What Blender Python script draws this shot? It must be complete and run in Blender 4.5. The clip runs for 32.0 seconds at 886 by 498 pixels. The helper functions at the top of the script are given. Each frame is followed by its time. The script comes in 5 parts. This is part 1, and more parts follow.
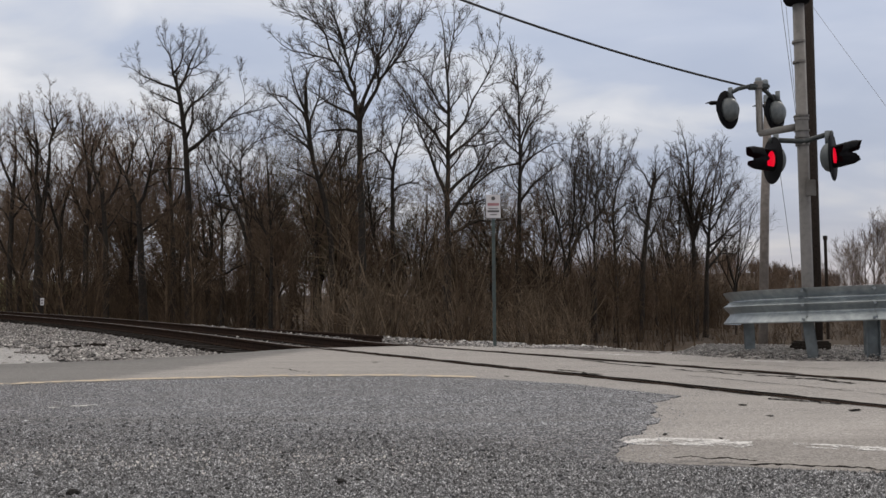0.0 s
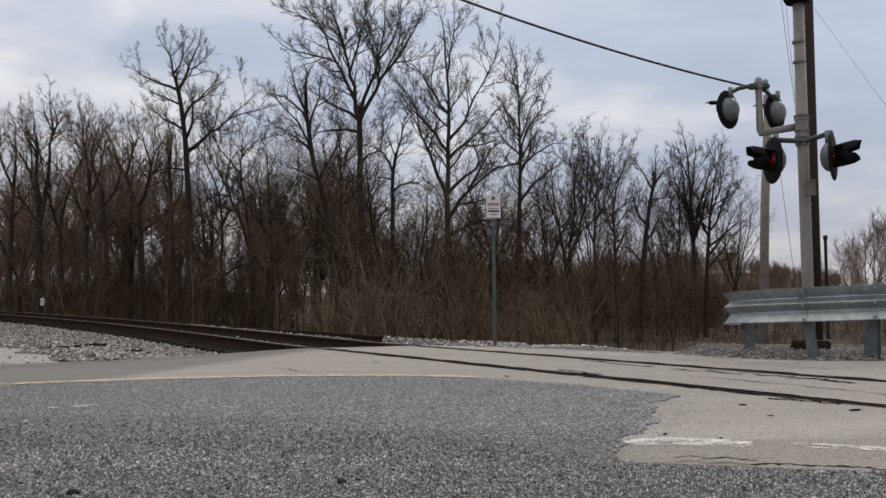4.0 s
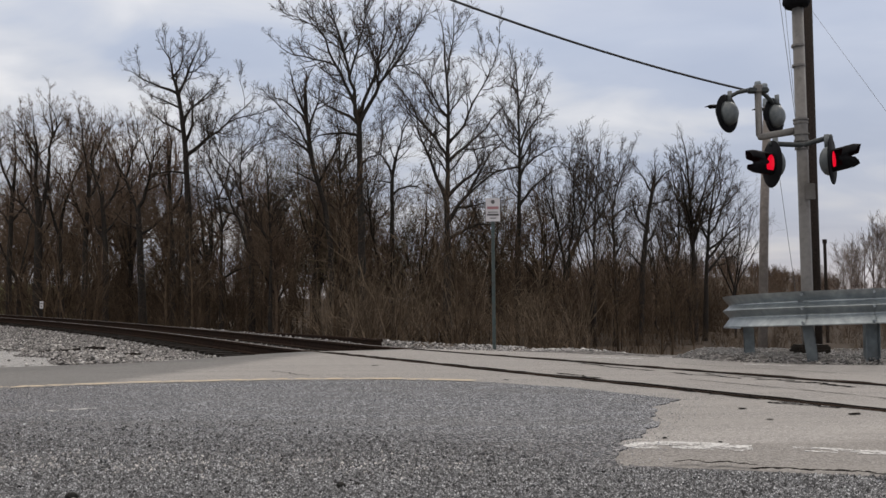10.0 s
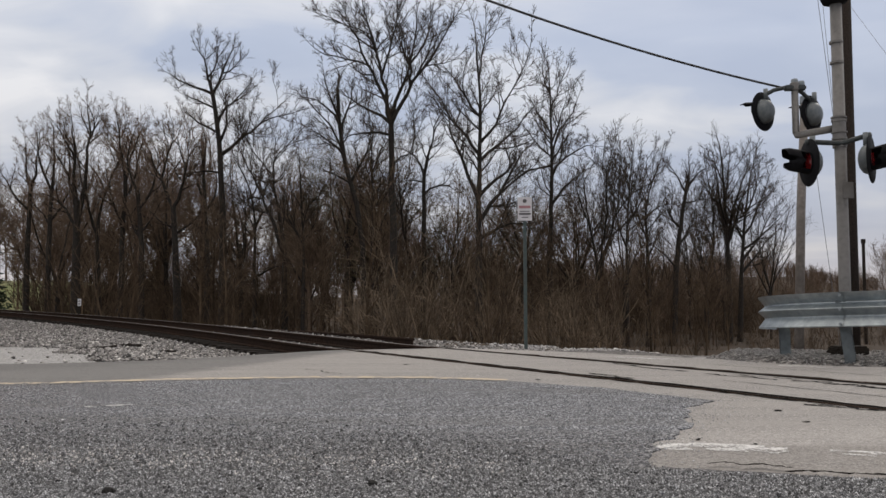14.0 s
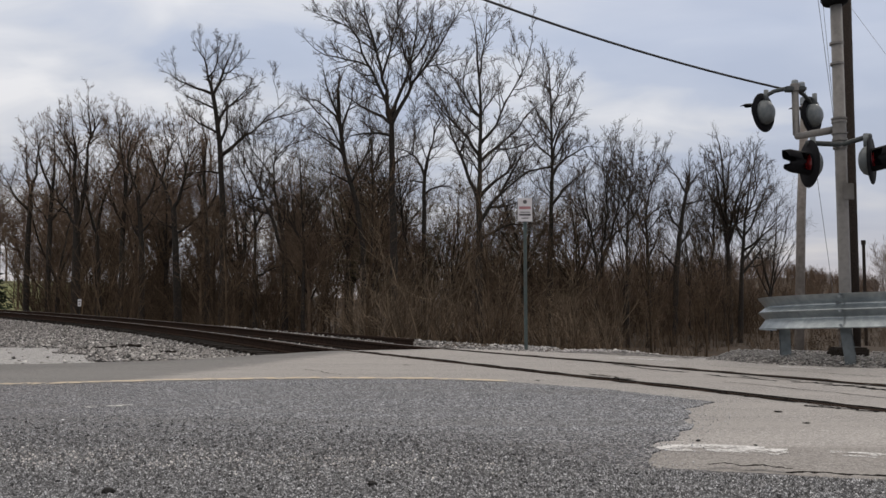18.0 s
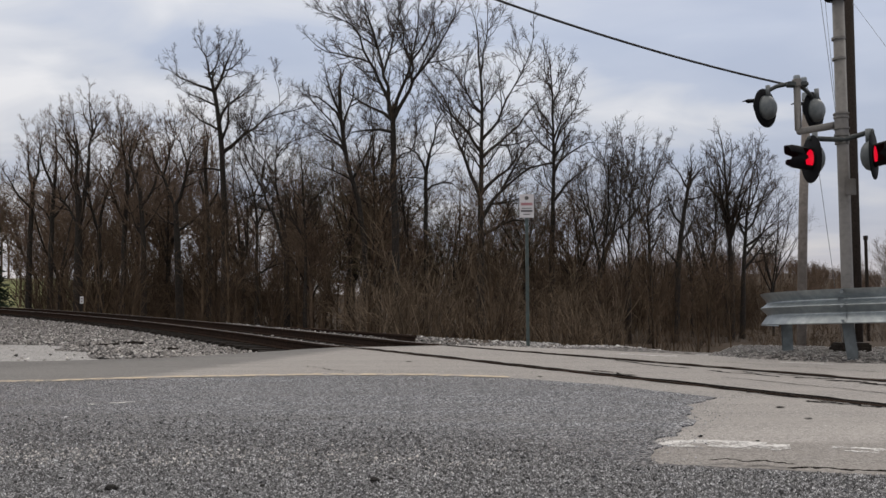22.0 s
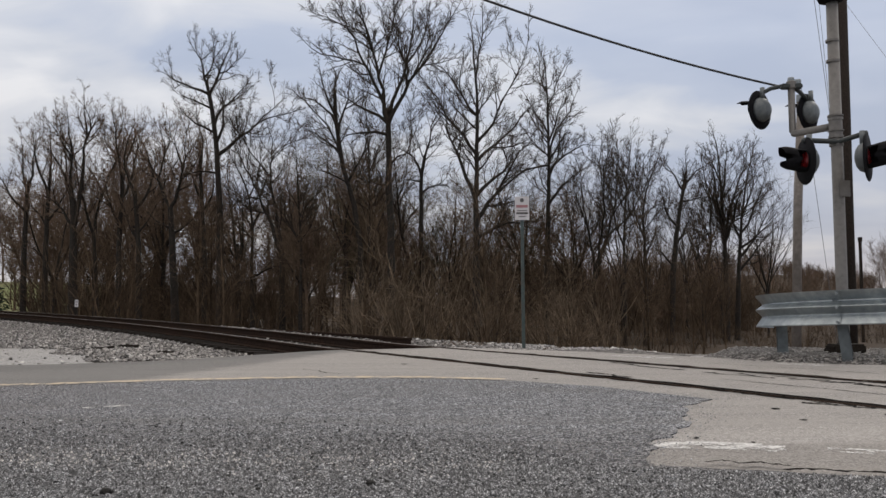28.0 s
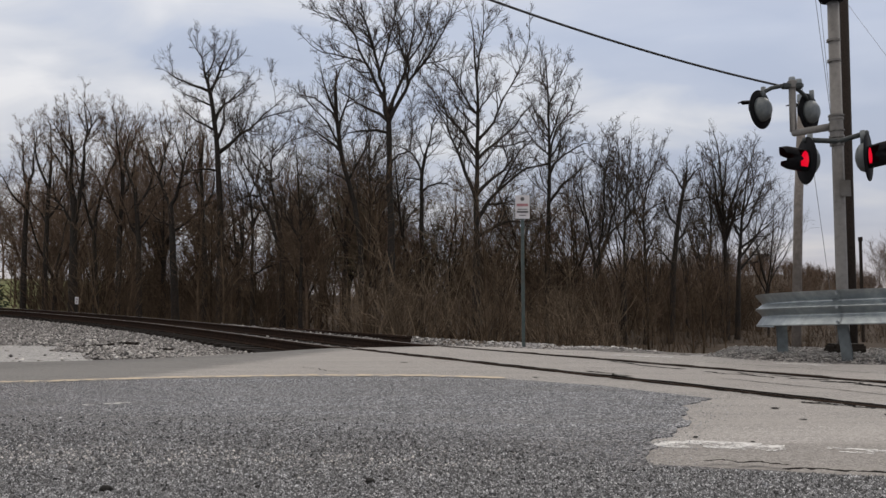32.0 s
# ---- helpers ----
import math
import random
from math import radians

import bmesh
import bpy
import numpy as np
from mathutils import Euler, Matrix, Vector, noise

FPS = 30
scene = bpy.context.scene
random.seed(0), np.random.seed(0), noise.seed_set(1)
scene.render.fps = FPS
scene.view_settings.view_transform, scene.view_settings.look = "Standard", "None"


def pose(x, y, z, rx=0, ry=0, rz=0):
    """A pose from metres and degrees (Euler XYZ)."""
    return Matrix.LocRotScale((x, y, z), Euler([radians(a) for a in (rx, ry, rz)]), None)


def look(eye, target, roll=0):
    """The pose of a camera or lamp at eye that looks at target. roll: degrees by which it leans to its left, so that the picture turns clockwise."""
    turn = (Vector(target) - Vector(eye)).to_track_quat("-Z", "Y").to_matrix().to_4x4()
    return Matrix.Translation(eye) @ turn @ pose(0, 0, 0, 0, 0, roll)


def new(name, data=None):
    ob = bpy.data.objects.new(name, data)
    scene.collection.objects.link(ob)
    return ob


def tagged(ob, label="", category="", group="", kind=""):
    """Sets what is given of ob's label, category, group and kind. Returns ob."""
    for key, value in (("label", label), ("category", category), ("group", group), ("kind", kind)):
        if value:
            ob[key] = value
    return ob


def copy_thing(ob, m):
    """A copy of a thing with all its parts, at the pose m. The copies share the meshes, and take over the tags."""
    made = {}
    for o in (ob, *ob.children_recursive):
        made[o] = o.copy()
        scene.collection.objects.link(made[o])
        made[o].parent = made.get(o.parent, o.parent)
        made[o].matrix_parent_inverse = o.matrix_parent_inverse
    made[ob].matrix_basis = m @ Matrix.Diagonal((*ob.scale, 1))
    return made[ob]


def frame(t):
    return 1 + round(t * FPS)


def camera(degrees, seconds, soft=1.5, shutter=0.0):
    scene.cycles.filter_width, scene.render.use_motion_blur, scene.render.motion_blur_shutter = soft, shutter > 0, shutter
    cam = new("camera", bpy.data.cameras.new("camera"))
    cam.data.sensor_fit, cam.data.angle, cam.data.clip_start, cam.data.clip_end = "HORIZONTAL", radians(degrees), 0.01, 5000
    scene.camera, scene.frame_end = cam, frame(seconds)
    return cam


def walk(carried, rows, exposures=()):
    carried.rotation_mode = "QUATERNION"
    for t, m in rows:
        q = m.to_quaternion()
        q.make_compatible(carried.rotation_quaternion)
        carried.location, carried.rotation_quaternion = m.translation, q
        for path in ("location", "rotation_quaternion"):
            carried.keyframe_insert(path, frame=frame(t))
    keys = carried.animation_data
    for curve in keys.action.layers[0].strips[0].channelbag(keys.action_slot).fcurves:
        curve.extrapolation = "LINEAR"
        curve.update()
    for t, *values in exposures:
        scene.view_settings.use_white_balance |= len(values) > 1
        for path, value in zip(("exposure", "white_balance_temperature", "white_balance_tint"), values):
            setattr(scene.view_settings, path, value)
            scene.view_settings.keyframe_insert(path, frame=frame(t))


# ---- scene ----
# ---------------------------------------------------------------- camera
EYE = (0.0, 0.0, 0.55)
cam = camera(54.5, 32.0, soft=1.5)
PATH = [
    (0.0, 93.946, 0.408, 0.028), (0.5, 93.936, 0.42, 0.024), (1.0, 93.998, 0.409, 0.019), (1.5, 94.008, 0.396, 0.022),
    (2.0, 93.997, 0.423, 0.047), (2.5, 93.975, 0.437, 0.032), (3.0, 93.952, 0.429, 0.026), (3.5, 93.936, 0.434, 0.037),
    (5.5, 93.998, 0.421, 0.03), (6.0, 94.033, 0.416, 0.034), (6.5, 94.081, 0.396, 0.024), (7.0, 94.116, 0.384, 0.012),
    (7.5, 94.133, 0.372, 0.004), (8.0, 94.122, 0.378, 0.016), (8.5, 94.133, 0.397, 0.013), (9.0, 94.167, 0.406, 0.004),
    (9.5, 94.177, 0.39, 0.003), (10.0, 94.172, 0.384, -0.003), (10.5, 94.217, 0.366, 0.0), (11.0, 94.236, 0.372, -0.01),
    (11.5, 94.241, 0.368, 0.032), (12.0, 94.192, 0.301, 0.671), (12.5, 94.168, 0.197, 1.659), (13.0, 94.178, 0.159, 1.976),
    (13.5, 94.178, 0.143, 2.051), (14.0, 94.126, 0.12, 2.091), (14.5, 94.184, 0.111, 2.085), (16.5, 94.308, 0.161, 2.038),
    (17.0, 94.23, 0.151, 2.043), (17.5, 94.211, 0.108, 2.043), (18.0, 94.174, 0.056, 2.1), (18.5, 94.163, 0.016, 2.187),
    (19.0, 94.166, 0.01, 2.196), (19.5, 94.113, 0.041, 2.216), (20.0, 94.062, 0.054, 2.216), (20.5, 93.996, 0.064, 2.217),
    (21.0, 93.954, 0.077, 2.184), (21.5, 93.942, 0.148, 2.196), (22.0, 93.938, 0.192, 2.227), (22.5, 93.97, 0.227, 2.22),
    (23.0, 93.981, 0.249, 2.191), (23.5, 94.004, 0.263, 2.129), (24.0, 94.016, 0.298, 2.085), (24.5, 94.044, 0.337, 2.035),
    (25.0, 94.063, 0.365, 2.028), (25.5, 94.072, 0.407, 2.006), (27.5, 94.095, 0.345, 1.941), (28.0, 94.095, 0.329, 1.936),
    (28.5, 94.074, 0.288, 1.936), (29.0, 94.065, 0.31, 1.964), (29.5, 94.1, 0.367, 1.739), (30.0, 94.118, 0.32, 1.381),
    (30.5, 94.089, 0.249, 1.432), (31.0, 94.041, 0.192, 1.507), (31.5, 94.0, 0.16, 1.735), (32.0, 93.991, 0.141, 1.938),
]
walk(cam, [(t, pose(*EYE, rx, ry, rz)) for t, rx, ry, rz in PATH])

# ---------------------------------------------------------------- light
SUN_ELEVATION, SUN_AZIMUTH = radians(38), radians(35)


def math_node(tree, op, a, b=0.0, c=0.0):
    n = tree.nodes.new("ShaderNodeMath")
    n.operation = op
    for i, v in enumerate((a, b, c)):
        if isinstance(v, (int, float)):
            n.inputs[i].default_value = v
        else:
            tree.links.new(v, n.inputs[i])
    return n.outputs[0]


def mix_node(tree, fac, a, b, blend="MIX"):
    n = tree.nodes.new("ShaderNodeMix")
    n.data_type, n.blend_type = "RGBA", blend
    for i, v in ((0, fac), (6, a), (7, b)):
        if isinstance(v, (int, float)):
            n.inputs[i].default_value = v
        elif isinstance(v, tuple):
            n.inputs[i].default_value = (*v, 1) if len(v) == 3 else v
        else:
            tree.links.new(v, n.inputs[i])
    return n.outputs[2]


def noise_node(tree, vec, scale, detail=4.0, rough=0.55, distort=0.0):
    n = tree.nodes.new("ShaderNodeTexNoise")
    n.inputs["Scale"].default_value, n.inputs["Detail"].default_value = scale, detail
    n.inputs["Roughness"].default_value, n.inputs["Distortion"].default_value = rough, distort
    tree.links.new(vec, n.inputs["Vector"])
    return n.outputs["Fac"]


def ramp_node(tree, fac, stops):
    n = tree.nodes.new("ShaderNodeValToRGB")
    e = n.color_ramp.elements
    e[0].position, e[0].color = stops[0][0], (*stops[0][1], 1)
    e[1].position, e[1].color = stops[1][0], (*stops[1][1], 1)
    for p, c in stops[2:]:
        e.new(p).color = (*c, 1)
    tree.links.new(fac, n.inputs[0])
    return n.outputs[0]


def build_sky():
    """Late-winter overcast: a thin blue sky behind layered grey cloud that is brighter overhead."""
    w = bpy.data.worlds.new("sky")
    scene.world = w
    w.use_nodes = True
    t = w.node_tree
    bg = t.nodes["Background"]
    sky = t.nodes.new("ShaderNodeTexSky")
    sky.sky_type, sky.sun_disc = "NISHITA", False
    sky.sun_elevation, sky.sun_rotation = SUN_ELEVATION, SUN_AZIMUTH
    blue = mix_node(t, 1.0, sky.outputs[0], (0.10, 0.10, 0.10), "MULTIPLY")
    co = t.nodes.new("ShaderNodeTexCoord")
    sep = t.nodes.new("ShaderNodeSeparateXYZ")
    t.links.new(co.outputs["Generated"], sep.inputs[0])
    x, y, z = sep.outputs
    up = math_node(t, "MAXIMUM", z, 0.0)
    div = math_node(t, "ADD", up, 0.22)
    comb = t.nodes.new("ShaderNodeCombineXYZ")
    t.links.new(math_node(t, "DIVIDE", x, div), comb.inputs[0])
    t.links.new(math_node(t, "MULTIPLY", math_node(t, "DIVIDE", y, div), 1.5), comb.inputs[1])
    big = noise_node(t, comb.outputs[0], 0.85, 3.0, 0.5, 0.3)
    fine = noise_node(t, comb.outputs[0], 2.6, 5.0, 0.5, 0.5)
    dens = math_node(t, "ADD", math_node(t, "MULTIPLY", big, 0.7), math_node(t, "MULTIPLY", fine, 0.3))
    side = math_node(t, "MINIMUM", math_node(t, "MAXIMUM", math_node(t, "DIVIDE", x, div), -1.6), 1.6)
    dens = math_node(t, "SUBTRACT", dens, math_node(t, "MULTIPLY", side, 0.036))
    cloud = ramp_node(t, dens, [(0.38, (0.375, 0.425, 0.54)), (0.47, (0.43, 0.475, 0.58)), (0.54, (0.56, 0.58, 0.635)), (0.63, (0.75, 0.745, 0.76))])
    # a warm pale band low down
    low = math_node(t, "POWER", math_node(t, "SUBTRACT", 1.0, math_node(t, "MINIMUM", up, 1.0)), 14.0)
    cloud = mix_node(t, math_node(t, "MULTIPLY", low, 0.75), cloud, (0.72, 0.63, 0.62))
    tone = mix_node(t, 0.93, blue, cloud)
    high = t.nodes.new("ShaderNodeMapRange")
    high.inputs[1].default_value, high.inputs[2].default_value = 0.3, 0.75
    t.links.new(up, high.inputs[0])
    tone = mix_node(t, high.outputs[0], tone, (0.66, 0.615, 0.575))
    # overcast skies are brighter towards the zenith
    bright = math_node(t, "ADD", math_node(t, "MULTIPLY", up, ZENITH), 0.86)
    grow = t.nodes.new("ShaderNodeVectorMath")
    grow.operation = "SCALE"
    t.links.new(tone, grow.inputs[0])
    t.links.new(bright, grow.inputs["Scale"])
    t.links.new(grow.outputs[0], bg.inputs["Color"])
    bg.inputs["Strength"].default_value = 1.0


ZENITH = 1.15
build_sky()
sun = new("sun", bpy.data.lights.new("sun", "SUN"))
sun.data.energy, sun.data.angle, sun.data.color = 0.7, radians(25), (1.0, 0.95, 0.88)
sun.matrix_world = look((0, 0, 30), (30 * -math.sin(SUN_AZIMUTH) / math.tan(SUN_ELEVATION), 30 * -math.cos(SUN_AZIMUTH) / math.tan(SUN_ELEVATION), 0))

# ---------------------------------------------------------------- materials


def surface(name, stops, scale=8.0, rough=0.8, metal=0.0, bump=0.3, bump_scale=None, patch=None, patch_scale=0.6, patch_fac=0.5, island=0.0, depth=0.01, spec=0.5):
    """A material of two scales: grain from stops, broad stains from patch; island varies it from piece to piece."""
    m = bpy.data.materials.new(name)
    m.use_nodes = True
    t = m.node_tree
    b = t.nodes["Principled BSDF"]
    co = t.nodes.new("ShaderNodeTexCoord").outputs["Object"]
    grain = noise_node(t, co, scale, 6.0, 0.6)
    col = ramp_node(t, grain, stops)
    if patch:
        stain = noise_node(t, co, patch_scale, 4.0, 0.6, 0.4)
        fac = math_node(t, "MULTIPLY", ramp_node(t, stain, [(0.42, (0, 0, 0)), (0.62, (1, 1, 1))]), patch_fac)
        col = mix_node(t, fac, col, patch)
    if island:
        g = t.nodes.new("ShaderNodeNewGeometry").outputs["Random Per Island"]
        lift = math_node(t, "ADD", math_node(t, "MULTIPLY", g, island * 2), 1.0 - island)
        grey = t.nodes.new("ShaderNodeCombineColor")
        for i in range(3):
            t.links.new(lift, grey.inputs[i])
        col = mix_node(t, 1.0, col, grey.outputs[0], "MULTIPLY")
    t.links.new(col, b.inputs["Base Color"])
    b.inputs["Roughness"].default_value, b.inputs["Metallic"].default_value = rough, metal
    b.inputs["Specular IOR Level"].default_value = spec
    if bump:
        bn = t.nodes.new("ShaderNodeBump")
        bn.inputs["Strength"].default_value, bn.inputs["Distance"].default_value = bump, depth
        t.links.new(noise_node(t, co, bump_scale or scale * 2, 5.0, 0.6), bn.inputs["Height"])
        t.links.new(bn.outputs[0], b.inputs["Normal"])
    return m


def stony(name, size, light, dark, mean, stain, stain_fac=0.5, bump=0.8, streak=None, bands=()):
    """Bound aggregate: many small stones of light and dark tone in a binder, with broad stains along the road."""
    m = bpy.data.materials.new(name)
    m.use_nodes = True
    t = m.node_tree
    b = t.nodes["Principled BSDF"]
    co = t.nodes.new("ShaderNodeTexCoord").outputs["Object"]
    v = t.nodes.new("ShaderNodeTexVoronoi")
    v.inputs["Scale"].default_value = 1.0 / size
    t.links.new(co, v.inputs["Vector"])
    rnd = t.nodes.new("ShaderNodeSeparateColor")
    t.links.new(v.outputs["Color"], rnd.inputs[0])
    col = ramp_node(t, rnd.outputs[0], [(0.05, dark), (0.55, mean), (0.97, light)])
    fine = noise_node(t, co, 6.0, 5.0, 0.65)
    col = mix_node(t, math_node(t, "MULTIPLY", ramp_node(t, fine, [(0.35, (0, 0, 0)), (0.7, (1, 1, 1))]), 0.2), col, stain)
    mp = t.nodes.new("ShaderNodeMapping")
    mp.inputs["Scale"].default_value = (0.22, 2.4, 1.0)
    mp.inputs["Rotation"].default_value = (0, 0, radians(4))
    t.links.new(co, mp.inputs["Vector"])
    broad = noise_node(t, mp.outputs[0], 1.3, 4.0, 0.6, 0.5)
    fac = math_node(t, "MULTIPLY", ramp_node(t, broad, [(0.4, (0, 0, 0)), (0.66, (1, 1, 1))]), stain_fac)
    col = mix_node(t, fac, col, streak or stain)
    # worn or relaid stretches with soft uneven edges: ax + by + c > 0 lies inside
    sep = t.nodes.new("ShaderNodeSeparateXYZ")
    t.links.new(co, sep.inputs[0])
    for ka, kb, kc, soft, wander, tint, share in bands:
        d = math_node(t, "ADD", math_node(t, "MULTIPLY", sep.outputs[0], ka), math_node(t, "MULTIPLY_ADD", sep.outputs[1], kb, kc))
        d = math_node(t, "ADD", d, math_node(t, "MULTIPLY", math_node(t, "SUBTRACT", noise_node(t, mp.outputs[0], 2.2, 5.0, 0.65, 0.6), 0.5), wander))
        edge = t.nodes.new("ShaderNodeMapRange")
        edge.interpolation_type = "SMOOTHSTEP"
        edge.inputs[1].default_value, edge.inputs[2].default_value = -soft, soft
        edge.inputs[4].default_value = share
        t.links.new(d, edge.inputs[0])
        tone = mix_node(t, 1.0, col, tint, "MULTIPLY")
        col = mix_node(t, edge.outputs[0], col, tone)
    t.links.new(col, b.inputs["Base Color"])
    b.inputs["Roughness"].default_value = 0.9
    b.inputs["Specular IOR Level"].default_value = 0.3
    bn = t.nodes.new("ShaderNodeBump")
    bn.inputs["Strength"].default_value, bn.inputs["Distance"].default_value = bump, size * 0.6
    h = math_node(t, "ADD", math_node(t, "MULTIPLY", v.outputs["Distance"], -1.0), rnd.outputs[1])
    t.links.new(h, bn.inputs["Height"])
    t.links.new(bn.outputs[0], b.inputs["Normal"])
    return m


def glow(name, colour, strength):
    m = bpy.data.materials.new(name)
    m.use_nodes = True
    b = m.node_tree.nodes["Principled BSDF"]
    b.inputs["Base Color"].default_value = (0.05, 0.0, 0.0, 1)
    b.inputs["Emission Color"].default_value = (*colour, 1)
    b.inputs["Emission Strength"].default_value = strength
    return m


BARK = surface("bark", [(0.3, (0.017, 0.0145, 0.013)), (0.55, (0.036, 0.030, 0.026)), (0.75, (0.066, 0.056, 0.049))], 14, 0.95, bump=0.6, patch=(0.036, 0.036, 0.030), patch_fac=0.3, spec=0.15)
TWIG = surface("twig", [(0.3, (0.032, 0.025, 0.019)), (0.7, (0.074, 0.056, 0.043))], 3, 0.95, bump=0, island=0.3, spec=0.15)
TWIG_RED = surface("twig_red", [(0.3, (0.072, 0.051, 0.036)), (0.7, (0.175, 0.122, 0.086))], 3, 0.95, bump=0, island=0.35, spec=0.15)
TWIG_OLIVE = surface("twig_olive", [(0.3, (0.052, 0.045, 0.026)), (0.7, (0.123, 0.105, 0.064))], 3, 0.95, bump=0, island=0.35, spec=0.15)
BRUSH = surface("brush", [(0.3, (0.040, 0.028, 0.018)), (0.7, (0.116, 0.081, 0.053))], 2, 0.95, bump=0, island=0.55, spec=0.15)
NEEDLE = surface("needle", [(0.3, (0.012, 0.022, 0.014)), (0.7, (0.035, 0.055, 0.03))], 5, 0.9, bump=0, island=0.3)
LITTER = surface("leaf_litter", [(0.3, (0.025, 0.017, 0.011)), (0.5, (0.047, 0.032, 0.020)), (0.72, (0.088, 0.061, 0.039))], 5, 0.95, bump=0.8, patch=(0.05, 0.04, 0.03), patch_scale=0.25, spec=0.2)
CHIP = stony("chip_seal", 0.009, (0.66, 0.665, 0.69), (0.025, 0.025, 0.03), (0.128, 0.134, 0.149), (0.105, 0.109, 0.120), 0.5, 1.0, (0.165, 0.160, 0.155), [(0.03, -1.0, 3.80, 0.25, 0.6, (0.72, 0.70, 0.68), 1.0), (-1.0, -0.3, -0.6, 0.9, 1.2, (0.84, 0.81, 0.79), 0.9)])
COARSE = stony("coarse_gravel", 0.012, (0.40, 0.40, 0.41), (0.010, 0.010, 0.011), (0.060, 0.060, 0.062), (0.040, 0.039, 0.039), 0.35, 1.0, (0.10, 0.098, 0.095))
FINE_GRAVEL = surface("fine_gravel", [(0.3, (0.17, 0.163, 0.156)), (0.5, (0.27, 0.26, 0.25)), (0.7, (0.38, 0.365, 0.35))], 14, 0.9, bump=0.3, island=0.35)
PAVE = stony("worn_asphalt", 0.007, (0.42, 0.40, 0.38), (0.17, 0.16, 0.15), (0.275, 0.26, 0.245), (0.215, 0.20, 0.19), 0.6, 0.35, (0.33, 0.31, 0.29), [(-1.0, 0.199, -4.125, 0.20, 0.7, (0.60, 0.615, 0.625), 1.0), (-1.0, 0.85, -11.25, 0.35, 0.5, (0.80, 0.80, 0.80), 0.8), (0.25, -1.0, 3.72, 0.15, 0.6, (1.16, 1.16, 1.16), 0.8), (0.25, -1.0, 3.30, 0.14, 0.6, (0.74, 0.73, 0.72), 0.9)])
SHOULDER = stony("stone_dust", 0.02, (0.47, 0.46, 0.45), (0.10, 0.097, 0.094), (0.39, 0.382, 0.372), (0.29, 0.283, 0.275), 0.5, 0.6)
BALLAST = surface("ballast", [(0.3, (0.10, 0.092, 0.088)), (0.5, (0.25, 0.235, 0.22)), (0.7, (0.48, 0.46, 0.44))], 6, 0.9, bump=0.3, island=0.85)
LOOSE = surface("loose_chips", [(0.3, (0.018, 0.018, 0.020)), (0.5, (0.095, 0.096, 0.10)), (0.68, (0.50, 0.505, 0.52))], 170, 0.85, bump=0.2, island=0.85)
RUST = surface("rail_rust", [(0.3, (0.017, 0.012, 0.0095)), (0.7, (0.055, 0.037, 0.029))], 25, 1.0, bump=0.4, patch=(0.03, 0.024, 0.021), spec=0.0)
RAILTOP = surface("rail_head", [(0.3, (0.10, 0.085, 0.075)), (0.7, (0.19, 0.165, 0.15))], 30, 0.5, metal=0.4, bump=0.1)
TIE = surface("creosote_wood", [(0.3, (0.012, 0.010, 0.008)), (0.7, (0.035, 0.028, 0.023))], 12, 0.95, bump=0.7, spec=0.2)
GALV = surface("galvanised", [(0.3, (0.23, 0.262, 0.278)), (0.55, (0.34, 0.375, 0.392)), (0.75, (0.45, 0.485, 0.50))], 11, 0.36, metal=0.75, bump=0.05, patch=(0.23, 0.26, 0.275), patch_scale=2.5, patch_fac=0.5)
GALV_DARK = surface("weathered_galvanised", [(0.3, (0.20, 0.23, 0.25)), (0.7, (0.34, 0.37, 0.39))], 11, 0.6, metal=0.3, bump=0.1, patch=(0.15, 0.16, 0.17), patch_scale=3)
ALU = surface("grey_aluminium", [(0.3, (0.125, 0.118, 0.11)), (0.7, (0.20, 0.188, 0.176))], 18, 0.6, metal=0.1, bump=0.08, patch=(0.20, 0.19, 0.18), patch_scale=4)
POLE_WOOD = surface("pole_wood", [(0.3, (0.016, 0.012, 0.010)), (0.7, (0.042, 0.032, 0.026))], 40, 0.95, bump=0.6, spec=0.2)
PIPE = surface("weathered_pipe", [(0.3, (0.15, 0.13, 0.115)), (0.7, (0.27, 0.24, 0.215))], 16, 0.8, bump=0.3, patch=(0.10, 0.085, 0.075), patch_scale=3)
BLACK = surface("black_paint", [(0.3, (0.005, 0.005, 0.006)), (0.7, (0.012, 0.012, 0.014))], 20, 0.7, bump=0.08, spec=0.08)
HOUSING = surface("lamp_housing", [(0.3, (0.10, 0.115, 0.12)), (0.7, (0.17, 0.185, 0.19))], 20, 0.45, bump=0.1, patch=(0.07, 0.08, 0.085), patch_scale=5)
CABLE = surface("black_cable", [(0.3, (0.012, 0.012, 0.013)), (0.7, (0.025, 0.025, 0.027))], 20, 0.6, bump=0)
LENS_OFF = surface("dark_red_lens", [(0.3, (0.10, 0.004, 0.005)), (0.7, (0.17, 0.008, 0.009))], 40, 0.25, bump=0.15)
LENS_ON = glow("lit_red_lens", (0.95, 0.003, 0.028), 0.78)
WHITE = surface("worn_white_paint", [(0.3, (0.47, 0.46, 0.445)), (0.7, (0.73, 0.72, 0.70))], 25, 0.8, bump=0.3)


def worn_film(m, scale, low, high):
    """Lets the road show through a paint film where it has worn thin."""
    t = m.node_tree
    co = t.nodes.new("ShaderNodeTexCoord").outputs["Object"]
    wear = math_node(t, "ADD", math_node(t, "MULTIPLY", noise_node(t, co, scale, 6.0, 0.7), 0.6), math_node(t, "MULTIPLY", noise_node(t, co, scale * 0.2, 3.0, 0.6), 0.4))
    t.links.new(ramp_node(t, wear, [(low, (0, 0, 0)), (high, (1, 1, 1))]), t.nodes["Principled BSDF"].inputs["Alpha"])


